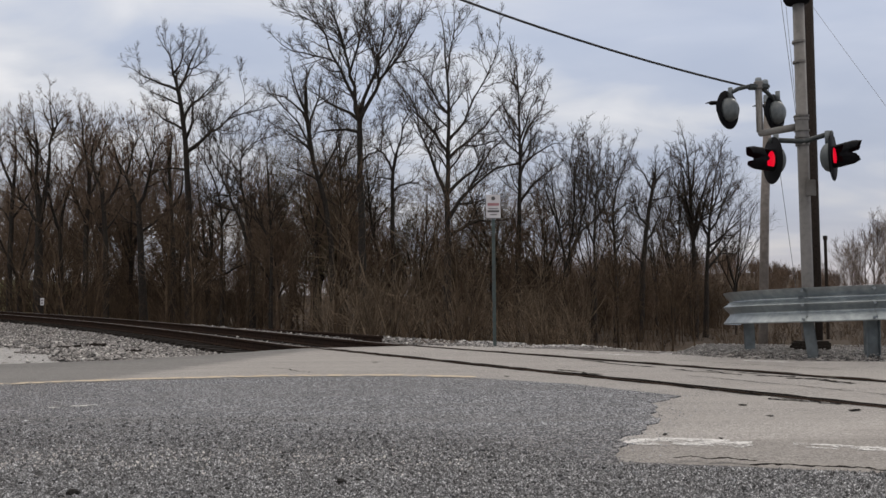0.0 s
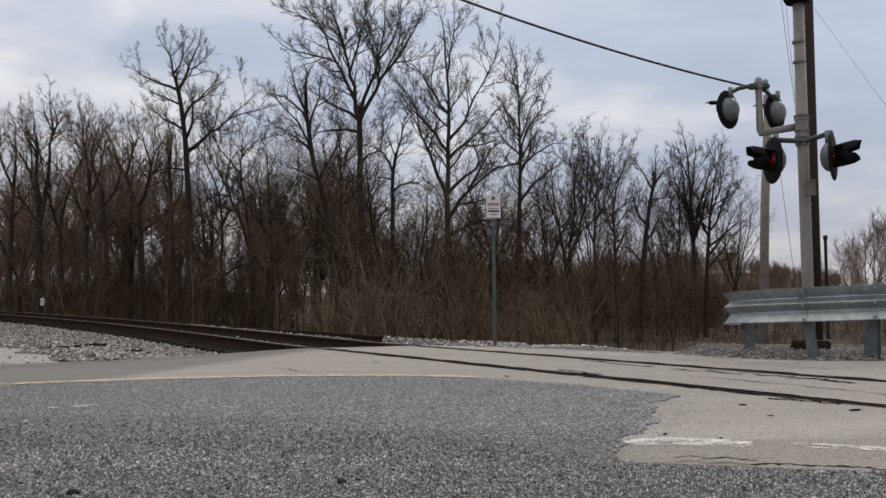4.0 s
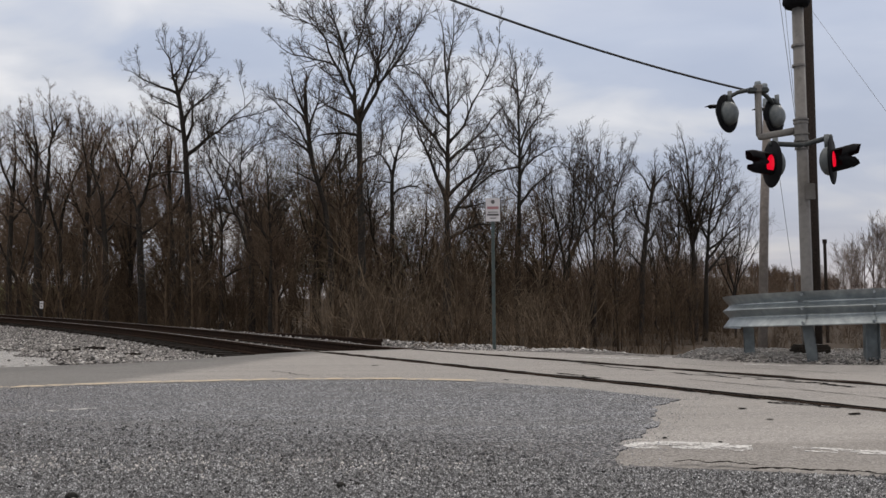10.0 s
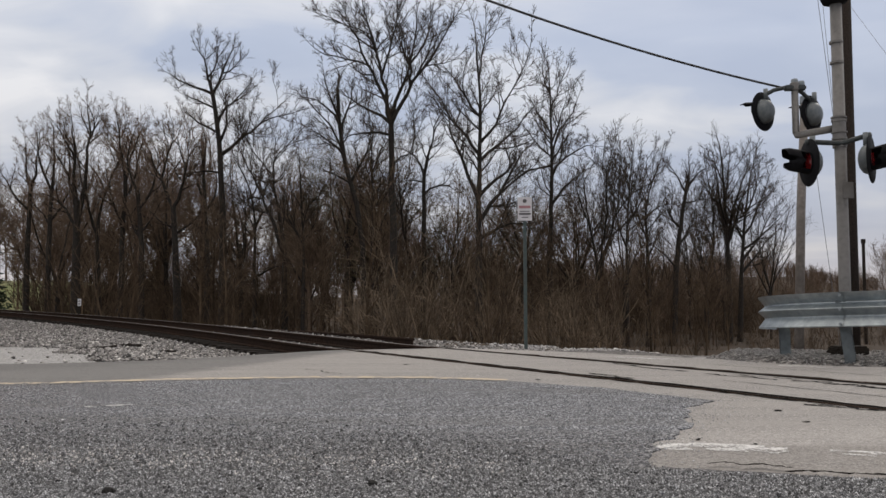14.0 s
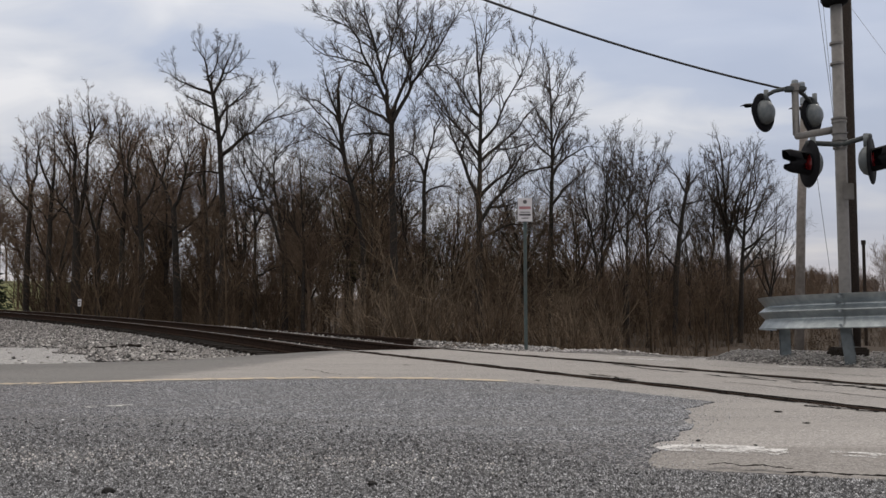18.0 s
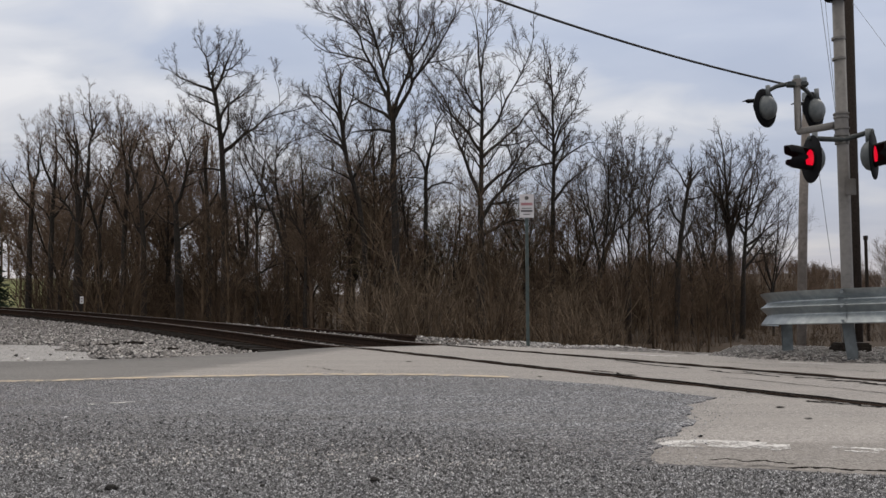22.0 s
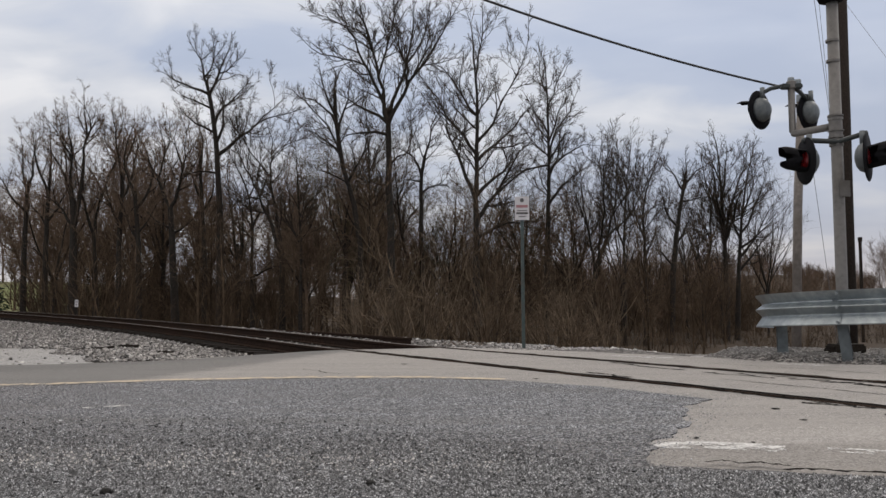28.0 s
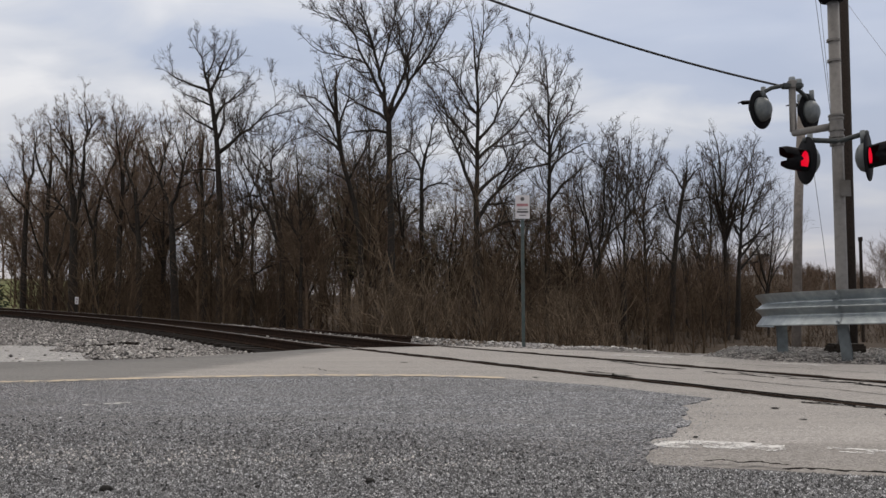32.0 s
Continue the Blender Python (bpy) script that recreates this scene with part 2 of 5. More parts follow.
worn_film(WHITE, 60, 0.40, 0.54)
YELLOW = surface("worn_yellow_paint", [(0.3, (0.40, 0.33, 0.24)), (0.7, (0.58, 0.475, 0.35))], 18, 0.85, bump=0.3)
SIGN_WHITE = surface("sign_white", [(0.3, (0.56, 0.53, 0.54)), (0.7, (0.69, 0.67, 0.68))], 10, 0.5, bump=0)
SIGN_RED = surface("sign_red", [(0.3, (0.34, 0.15, 0.16)), (0.7, (0.45, 0.22, 0.23))], 10, 0.5, bump=0)
SIGN_INK = surface("sign_ink", [(0.3, (0.06, 0.055, 0.055)), (0.7, (0.14, 0.13, 0.13))], 10, 0.5, bump=0)
POST_GREEN = surface("green_steel_post", [(0.3, (0.055, 0.085, 0.082)), (0.7, (0.11, 0.15, 0.145))], 15, 0.6, bump=0.1, patch=(0.10, 0.09, 0.08), patch_scale=3)
# near-black for cracks and scars, and for the painted shade of the flangeways
TAR_AND_GAP = surface("tar_and_gap_shade", [(0.3, (0.008, 0.007, 0.007)), (0.7, (0.024, 0.022, 0.02))], 30, 1.0, bump=0.6, spec=0.0)
PALE_STONE = surface("pale_stone", [(0.3, (0.22, 0.21, 0.20)), (0.5, (0.42, 0.40, 0.385)), (0.7, (0.62, 0.60, 0.58))], 8, 0.9, bump=0.3, island=0.45)
BED = stony("ballast_bed", 0.045, (0.36, 0.34, 0.32), (0.015, 0.014, 0.013), (0.11, 0.10, 0.095), (0.07, 0.064, 0.06), 0.4, 1.0)
PALE_STEM = surface("pale_stem", [(0.3, (0.078, 0.058, 0.040)), (0.7, (0.208, 0.158, 0.109))], 3, 0.95, bump=0, island=0.5, spec=0.15)
# far twigs: lightened base colour stands in for the haze of distance
HAZED_TWIG = surface("hazed_twig", [(0.3, (0.16, 0.13, 0.115)), (0.7, (0.26, 0.215, 0.19))], 2, 0.95, bump=0, island=0.3, spec=0.1)
POST_STEEL = surface("dull_steel", [(0.3, (0.075, 0.09, 0.098)), (0.7, (0.16, 0.185, 0.195))], 11, 0.65, metal=0.2, bump=0.1, patch=(0.08, 0.085, 0.09), patch_scale=3)
DARK_FITTING = surface("dark_fitting", [(0.3, (0.022, 0.027, 0.028)), (0.7, (0.055, 0.063, 0.063))], 20, 0.6, bump=0.1)
WIRE = surface("grey_wire", [(0.3, (0.10, 0.10, 0.105)), (0.7, (0.16, 0.16, 0.165))], 11, 0.6, bump=0)
CHIPS = surface("seal_chips", [(0.3, (0.045, 0.046, 0.051)), (0.5, (0.15, 0.155, 0.168)), (0.7, (0.46, 0.47, 0.49))], 170, 0.85, bump=0, island=0.8)

# ---------------------------------------------------------------- mesh tools


def part(name, bm, material, parent=None, label="", smooth=False):
    me = bpy.data.meshes.new(name)
    bm.to_mesh(me)
    bm.free()
    me.materials.append(material)
    if smooth:
        me.shade_smooth()
    ob = new(name, me)
    ob.parent = parent
    return tagged(ob, label)


def quick_mesh(name, verts, faces, material, smooth=False):
    """A mesh object from numpy arrays of vertices and of triangles or quads."""
    me = bpy.data.meshes.new(name)
    k = faces.shape[1]
    me.vertices.add(len(verts))
    me.vertices.foreach_set("co", np.ascontiguousarray(verts, dtype=np.float32).ravel())
    me.loops.add(faces.size)
    me.loops.foreach_set("vertex_index", np.ascontiguousarray(faces, dtype=np.int32).ravel())
    me.polygons.add(len(faces))
    me.polygons.foreach_set("loop_start", np.arange(0, faces.size, k, dtype=np.int32))
    me.update(calc_edges=True)
    me.materials.append(material)
    if smooth:
        me.shade_smooth()
    return new(name, me)


def empty(name, m, label, category, group=""):
    ob = new(name)
    ob.matrix_world = m
    return tagged(ob, label, category, group)


def box(bm, x0, x1, y0, y1, z0, z1, bevel=0.0, m=None):
    made = bmesh.ops.create_cube(bm, size=1.0)["verts"]
    for v in made:
        v.co = Vector(((x0 + x1) / 2 + v.co.x * (x1 - x0), (y0 + y1) / 2 + v.co.y * (y1 - y0), (z0 + z1) / 2 + v.co.z * (z1 - z0)))
        if m is not None:
            v.co = m @ v.co
    if bevel:
        bmesh.ops.bevel(bm, geom=list({e for v in made for e in v.link_edges}), offset=bevel, segments=2, affect="EDGES")
    return bm


def tube(bm, pts, radii, sides=12, cap=True):
    """A round tube along pts."""
    pts = [Vector(p) for p in pts]
    if isinstance(radii, (int, float)):
        radii = [radii] * len(pts)
    rings = []
    for i, p in enumerate(pts):
        d = (pts[min(i + 1, len(pts) - 1)] - pts[max(i - 1, 0)]).normalized()
        ref = Vector((0, 0, 1)) if abs(d.z) < 0.9 else Vector((1, 0, 0))
        u = d.cross(ref).normalized()
        v = d.cross(u)
        rings.append([bm.verts.new(p + (u * math.cos(a) + v * math.sin(a)) * radii[i]) for a in [k * math.tau / sides for k in range(sides)]])
    for a, b in zip(rings, rings[1:]):
        for k in range(sides):
            bm.faces.new((a[k], a[(k + 1) % sides], b[(k + 1) % sides], b[k]))
    if cap:
        bm.faces.new(rings[0][::-1])
        bm.faces.new(rings[-1])
    return bm


def lathe(bm, profile, sides=24, m=None):
    """A shape turned about the z axis from (radius, height) pairs."""
    rings = []
    for r, z in profile:
        ring = [bm.verts.new(Vector((r * math.cos(a), r * math.sin(a), z)) if m is None else m @ Vector((r * math.cos(a), r * math.sin(a), z))) for a in [k * math.tau / sides for k in range(sides)]]
        rings.append(ring)
    for a, b in zip(rings, rings[1:]):
        for k in range(sides):
            bm.faces.new((a[k], a[(k + 1) % sides], b[(k + 1) % sides], b[k]))
    bm.faces.new(rings[0][::-1])
    bm.faces.new(rings[-1])
    bmesh.ops.recalc_face_normals(bm, faces=bm.faces)
    return bm


def smooth_step(a, b, x):
    t = min(1.0, max(0.0, (x - a) / (b - a)))
    return t * t * (3 - 2 * t)


# ---------------------------------------------------------------- the track's line
# s runs along the near rail, n across it (positive beyond the rails)
TX, TY, NX, NY, N0 = -0.485, 0.875, 0.875, 0.485, 4.35
CURVE_START, RADIUS = 13.0, 85.0
GAUGE = 1.505


def track_point(s, n):
    """The plan position of a point n metres beyond the near rail, s metres along; the track bends left past the crossing."""
    if s <= CURVE_START:
        return NX * (N0 + n) + TX * s, NY * (N0 + n) + TY * s
    a = (s - CURVE_START) / RADIUS
    cx, cy = NX * (N0 - RADIUS) + TX * CURVE_START, NY * (N0 - RADIUS) + TY * CURVE_START
    r = RADIUS + n
    return cx + r * (NX * math.cos(a) + TX * math.sin(a)), cy + r * (NY * math.cos(a) + TY * math.sin(a))


def track_coords(x, y):
    s, n = TX * x + TY * y, NX * x + NY * y - N0
    if s <= CURVE_START:
        return s, n
    cx, cy = NX * (N0 - RADIUS) + TX * CURVE_START, NY * (N0 - RADIUS) + TY * CURVE_START
    dx, dy = x - cx, y - cy
    a = math.atan2(dx * TX + dy * TY, dx * NX + dy * NY)
    return CURVE_START + a * RADIUS, math.hypot(dx, dy) - RADIUS


def rail_height(s):
    """Height of the rail heads: level on the crossing, then climbing through the bend."""
    return min(0.56 * (max(0.0, s - 12.5) / 28.5) ** 1.3, 1.4)


def dusty(x, y, n):
    """Where pale stone dust covers the shoulder, short of the ballast."""
    edge = np.interp(y, (8.8, 9.35, 9.64, 10.65, 12.2, 13.6, 14.6), (-2.9, -3.25, -3.9, -4.9, -5.8, -6.9, -9.5))
    return y < 14.6 and x < edge + 0.22 * math.sin(3 * y) + 0.12 * math.sin(7.3 * y + x) and n < -1.2


def mound_reach(x, y):
    return math.hypot((x - 4.5) * (0.95 if x < 4.5 else 0.6), y - 10.05)


def ground_height(x, y):
    s, n = track_coords(x, y)
    z = -0.02
    # bed of the track past the crossing
    bed = rail_height(s) - 0.23 + (0.06 if 0.05 < n < 1.45 else 0.0)
    on_bed = smooth_step(-3.0, -0.9, n) * (1 - smooth_step(2.6, 4.4, n)) * smooth_step(10.2, 12.0, s)
    z += (bed - z) * on_bed
    # ballast heaped up beyond the far rail
    z += 0.15 * math.exp(-(((n - 2.4) / 0.4) ** 2)) * smooth_step(13.5, 16.5, s) * (1 - smooth_step(25, 30, s))
    # the bank falls away into the woods
    edge = 3.2 + 3.2 * (1 - smooth_step(4.0, 9.0, s))
    fall = smooth_step(edge, edge + 7.0, n)
    z -= 1.1 * fall
    z += 0.082 * smooth_step(1.64, 1.38, mound_reach(x, y))
    # far slopes: a field rising on one side, a wooded ridge on the other
    d = math.hypot(x, y)
    z += 2.2 * smooth_step(65, 150, d) * smooth_step(-0.1, 0.3, x / max(d, 1)) + 9.0 * smooth_step(75, 230, d) * smooth_step(0.1, -0.5, x / max(d, 1))
    z += 3.2 * smooth_step(75, 160, d) * smooth_step(0.445, 0.32, x / max(d, 1)) * (0.45 * smooth_step(-0.3, 0.1, x / max(d, 1)) + 0.55 * smooth_step(0.2, 0.33, x / max(d, 1)))
    z += 2.0 * smooth_step(60, 140, d) * smooth_step(-0.5, 0.1, x / max(d, 1))
    return z


def build_ground():
    # rings of growing radius round the camera's stand, one sheet out to the horizon
    radii = [0.0] + [1.2 * 1.022 ** i for i in range(180)] + [62 * 1.075 ** i for i in range(52)]
    turns_deg = [-40 + 0.4 * i for i in range(200)] + [40 + 4 * i for i in range(70)]
    turns = len(turns_deg)
    verts, faces = [(0, 0, ground_height(0, 0) - 0.01)], []
    for r in radii[1:]:
        for k in range(turns):
            a = radians(turns_deg[k])
            x, y = r * math.sin(a), r * math.cos(a)
            z = ground_height(x, y)
            if r > 14 and not -6 < track_coords(x, y)[1] < 5.5:
                z += (noise.noise((x * 0.15, y * 0.15, 0)) - 0.0) * min(0.35, (r - 14) * 0.03)
            verts.append((x, y, z))
    for k in range(turns):
        faces.append((0, 1 + (k + 1) % turns, 1 + k))
    for i in range(len(radii) - 2):
        a, b = 1 + i * turns, 1 + (i + 1) * turns
        for k in range(turns):
            faces.append((a + k, a + (k + 1) % turns, b + (k + 1) % turns, b + k))
    me = bpy.data.meshes.new("ground")
    me.from_pydata(verts, [], faces)
    for m in (LITTER, SHOULDER, GRASS, BED):
        me.materials.append(m)
    for p in me.polygons:
        x, y, _ = p.center
        s, n = track_coords(x, y)
        d = math.hypot(x, y)
        if mound_reach(x, y) < 1.7:
            p.material_index = 3
        elif -5.0 - 4.0 * smooth_step(13, 17, s) < n < 3.9 + 0.4 * math.sin(s * 2) and s > 8 and d < 110 and not dusty(x, y, n):
            p.material_index = 3
        elif n < 3.3 and d < 70:
            p.material_index = 1
        elif d > 75 and x < -0.43 * y:
            p.material_index = 2
    me.shade_smooth()
    tagged(new("ground", me), "leaf-strewn earth bank with pale stone dust beside the road", "ground", kind="structure")


GRASS = surface("winter_grass", [(0.3, (0.10, 0.115, 0.045)), (0.7, (0.19, 0.20, 0.085))], 3, 0.95, bump=0.4, patch=(0.24, 0.21, 0.12), patch_scale=0.05, patch_fac=0.6, spec=0.2)
build_ground()


def sheet(name, outline, z, material, label, category, thick=0.03, cell=0.0):
    """A paved sheet with a real edge from an outline in plan."""
    bm = bmesh.new()
    top = [bm.verts.new((x, y, z)) for x, y in outline]
    f = bm.faces.new(top)
    low = bmesh.ops.extrude_face_region(bm, geom=[f])
    for v in low["geom"]:
        if isinstance(v, bmesh.types.BMVert):
            v.co.z -= thick
    bmesh.ops.recalc_face_normals(bm, faces=bm.faces)
    bmesh.ops.triangulate(bm, faces=bm.faces)
    return tagged(part(name, bm, material), label, category, kind="structure")


def jagged(pts, amount, step, seed):
    """Breaks the straight runs of a line into a ragged edge."""
    rnd = random.Random(seed)
    out = []
    for (x0, y0), (x1, y1) in zip(pts, pts[1:]):
        k = max(1, int(math.hypot(x1 - x0, y1 - y0) / step))
        for i in range(k):
            f = i / k
            j = amount if i else 0.0
            out.append((x0 + (x1 - x0) * f + rnd.uniform(-j, j), y0 + (y1 - y0) * f + rnd.uniform(-j, j) * 0.8))
    out.append(pts[-1])
    return out


# worn light asphalt: near road, crossing and the far side
edge_left = [(-30, 6.3), (-12, 7.6), (-7.0, 8.7), (-4.6, 9.1), (-3.5, 9.7), (-2.9, 10.7), (-2.35, 11.75), (-2.0, 12.2)]
far_edge = [(-0.2, 12.95), (0.55, 12.3), (1.7, 11.2), (2.7, 10.0), (3.3, 9.3), (3.7, 9.0), (4.4, 8.8), (6.5, 8.6), (30, 7.6)]
sheet("road", jagged(edge_left, 0.03, 0.2, 1) + jagged(far_edge, 0.04, 0.25, 2) + [(30, -14), (-30, -14)], 0.0, PAVE, "worn light grey asphalt road running over the level crossing", "road", 0.06)
# chip seal laid over it, ending raggedly short of the crossing
yellow_line = [(-30, 2.5), (-10, 5.2), (-6, 5.95), (-3.29, 6.43), (-2.38, 6.81), (-1.32, 7.05), (-0.39, 7.0), (0.33, 6.72), (0.91, 6.20), (1.45, 5.32)]
torn = [(1.45, 5.32), (1.19, 4.98), (1.14, 4.70), (1.05, 4.46), (1.03, 4.17), (0.94, 4.04), (0.86, 3.77), (0.74, 3.65), (0.67, 3.34), (0.62, 3.10), (0.60, 3.08)]
lip = [(0.60, 3.08), (1.02, 2.97), (1.20, 2.90), (1.45, 2.82), (4.0, 2.1), (12, -1.5)]
sheet("chip_seal_overlay", jagged(yellow_line, 0.012, 0.15, 3) + jagged(torn, 0.03, 0.07, 4) + jagged(lip, 0.012, 0.08, 5) + [(12, -12), (-30, -12)], 0.006, CHIP, "dark grey chip-sealed road surface with a ragged end", "road", 0.02)


gravel_edge = [(-14, 4.6), (-6, 3.6), (-3.2, 3.32), (-1.5, 3.2), (-0.4, 3.1), (0.35, 3.04), (0.62, 2.97), (1.2, 2.86), (2.2, 2.55), (12, -1.7)]
sheet("gravel_shoulder", jagged(gravel_edge, 0.05, 0.06, 6) + [(12, -11), (-14, -11)], 0.0125, COARSE, "coarse dark grey gravel at the roadside", "road", 0.004)


def paint_line(name, line, width, z, material, label, seed, worn=0.0, scale=14.0):
    """A painted line as one thin film with ragged edges and worn-through holes."""
    rnd = random.Random(seed)
    bm = bmesh.new()
    rows, across = [], 9
    for (x0, y0), (x1, y1) in zip(line, line[1:]):
        length = math.hypot(x1 - x0, y1 - y0)
        ux, uy = (x1 - x0) / length, (y1 - y0) / length
        k = max(2, int(length / 0.012))
        for i in range(k):
            d = i / k * length
            edge = [rnd.uniform(-0.006, 0.006) for _ in range(across + 1)]
            rows.append([bm.verts.new((x0 + ux * d - uy * o, y0 + uy * d + ux * o, z)) for o in [width * (q / across - 0.5) + edge[q] * 0.5 for q in range(across + 1)]])
    for i, (p, q) in enumerate(zip(rows, rows[1:])):
        near_end = min(i, len(rows) - 2 - i) * 0.012
        for k in range(across):
            c = p[k].co
            hole = 0.5 + 0.9 * noise.noise((c.x * scale * 0.6, c.y * scale, seed)) + 0.35 * noise.noise((c.x * scale * 3, c.y * scale * 4, seed))
            side = abs(2 * (k + 0.5) / across - 1)
            if hole + 0.42 * side ** 2 - 0.12 + 0.5 * (1 - smooth_step(0.0, 0.14, near_end)) > 1.0 - worn:
                continue
            bm.faces.new((p[k], q[k], q[k + 1], p[k + 1]))
    bmesh.ops.delete(bm, geom=[v for v in bm.verts if not v.link_faces], context="VERTS")
    return tagged(part(name, bm, material), label, "road marking", kind="structure")


line = [(x, y + 0.05) for x, y in yellow_line[1:8]]
paint_line("yellow_line", line, 0.16, 0.0125, YELLOW, "faded yellow line along the edge of the chip seal", 7, 0.36)
paint_line("white_line", [(0.66, 3.58), (0.95, 3.56), (1.24, 3.47)], 0.19, 0.002, WHITE, "worn white line on the light asphalt", 8, 0.12, 16.0)
paint_line("white_line", [(1.38, 3.44), (1.6, 3.37), (2.6, 3.06)], 0.12, 0.002, WHITE, "worn white line on the light asphalt", 9, 0.25, 16.0)
paint_line("white_fleck", [(-2.20, 4.84), (-1.93, 5.03)], 0.075, 0.013, WHITE, "flake of old white paint on the chip seal", 10, 0.30)
paint_line("white_fleck", [(0.57, 3.50), (0.64, 3.50)], 0.05, 0.013, WHITE, "flake of old white paint on the chip seal", 11, 0.35)
paint_line("white_line", [(1.6, 10.35), (2.3, 9.75)], 0.2, 0.005, WHITE, "worn white line beyond the rails", 12, 0.4)
paint_line("white_line", [(3.0, 8.75), (3.45, 8.35)], 0.16, 0.005, WHITE, "worn white line beyond the rails", 13, 0.45)



def blotch(name, x, y, length, width, turn, material, label, seed, z=0.0042):
    """A flat dark scar in the surface with an uneven outline."""
    rnd = random.Random(seed)
    pts = [(length / 2 * math.cos(a) * rnd.uniform(0.6, 1.1), width / 2 * math.sin(a) * rnd.uniform(0.6, 1.2)) for a in [k * math.tau / 14 for k in range(14)]]
    bm = bmesh.new()
    bm.faces.new([bm.verts.new((px, py, 0)) for px, py in pts])
    ob = part(name, bm, material)
    ob.matrix_world = pose(x, y, z, 0, 0, turn)
    tagged(ob, label, "road", kind="structure")


def crack(x0, y0, x1, y1, width, seed, z=0.0042):
    rnd = random.Random(seed)
    bm = bmesh.new()
    rows, k = [], 22
    length = math.hypot(x1 - x0, y1 - y0)
    ux, uy = (x1 - x0) / length, (y1 - y0) / length
    o = 0.0
    for i in range(k + 1):
        o += rnd.uniform(-0.02, 0.02)
        w = width * rnd.uniform(0.3, 1.0) * (0.3 if i in (0, k) else 1)
        d = length * i / k
        rows.append([bm.verts.new((x0 + ux * d - uy * e, y0 + uy * d + ux * e, z)) for e in (o - w / 2, o + w / 2)])
    for p, q in zip(rows, rows[1:]):
        bm.faces.new((p[0], q[0], q[1], p[1]))
    tagged(part("crack", bm, TAR_AND_GAP), "dark crack in the worn asphalt", "road", kind="structure")


crack(-1.6, 8.2, -1.2, 7.5, 0.016, 51)
crack(0.80, 3.075, 1.05, 2.95, 0.035, 52, 0.0165)
crack(1.03, 2.945, 1.40, 2.82, 0.045, 53, 0.0165)
crack(1.38, 2.825, 2.3, 2.52, 0.04, 56, 0.0165)
crack(1.9, 6.9, 3.1, 4.6, 0.02, 54)
crack(2.4, 8.9, 3.9, 6.7, 0.02, 55)
# broken asphalt along the rail grooves
crack(1.01, 7.66, 1.28, 7.05, 0.060, 80)
crack(1.32, 6.71, 1.59, 6.38, 0.070, 81)
crack(1.57, 6.38, 1.72, 5.83, 0.060, 82)
crack(1.74, 5.83, 1.89, 5.66, 0.050, 83)
crack(1.87, 5.66, 2.04, 5.29, 0.030, 84)
crack(1.94, 5.17, 2.11, 4.97, 0.050, 85)
crack(2.10, 5.03, 2.23, 4.85, 0.050, 86)
crack(1.44, 9.11, 1.86, 7.86, 0.060, 87)
crack(2.00, 7.63, 2.35, 6.90, 0.050, 88)
crack(2.22, 7.54, 2.54, 6.94, 0.040, 89)
crack(2.48, 6.88, 2.65, 6.65, 0.090, 90)
crack(2.61, 6.60, 2.79, 6.38, 0.100, 91)
crack(2.77, 6.38, 2.85, 6.09, 0.080, 92)
for i, (x, y, l, w) in enumerate([(1.66, 4.83, 0.07, 0.05), (1.63, 4.35, 0.05, 0.03), (2.15, 4.55, 0.12, 0.05), (0.95, 3.75, 0.05, 0.02), (1.15, 3.62, 0.04, 0.02), (2.0, 5.1, 0.05, 0.03), (0.5, 6.95, 0.08, 0.04), (-0.7, 8.9, 0.1, 0.07)]):
    blotch("scar", x, y, l, w, 20 * i, TAR_AND_GAP, "small dark scar in the light asphalt", 60 + i)

# ---------------------------------------------------------------- rails


def rail_profile():
    half = [(0.070, 0.0), (0.070, 0.011), (0.012, 0.030), (0.009, 0.115), (0.034, 0.130), (0.036, 0.158), (0.028, 0.168)]
    return [(-x, z) for x, z in half] + [(x, z) for x, z in half[::-1]]


def rail_mesh(bm, pts, head=False):
    prof = [(-0.030, 0.1685), (0.030, 0.1685), (0.030, 0.166), (-0.030, 0.166)] if head else rail_profile()
    rings = []
    for i, p in enumerate(pts):
        d = Vector(pts[min(i + 1, len(pts) - 1)]) - Vector(pts[max(i - 1, 0)])
        side = Vector((d.y, -d.x, 0)).normalized()
        rings.append([bm.verts.new(Vector(p) + side * x + Vector((0, 0, z - 0.168))) for x, z in prof])
    for a, b in zip(rings, rings[1:]):
        for k in range(len(prof)):
            bm.faces.new((a[k], a[(k + 1) % len(prof)], b[(k + 1) % len(prof)], b[k]))
    bm.faces.new(rings[0][::-1])
    bm.faces.new(rings[-1])
    bmesh.ops.recalc_face_normals(bm, faces=bm.faces)
    return bm


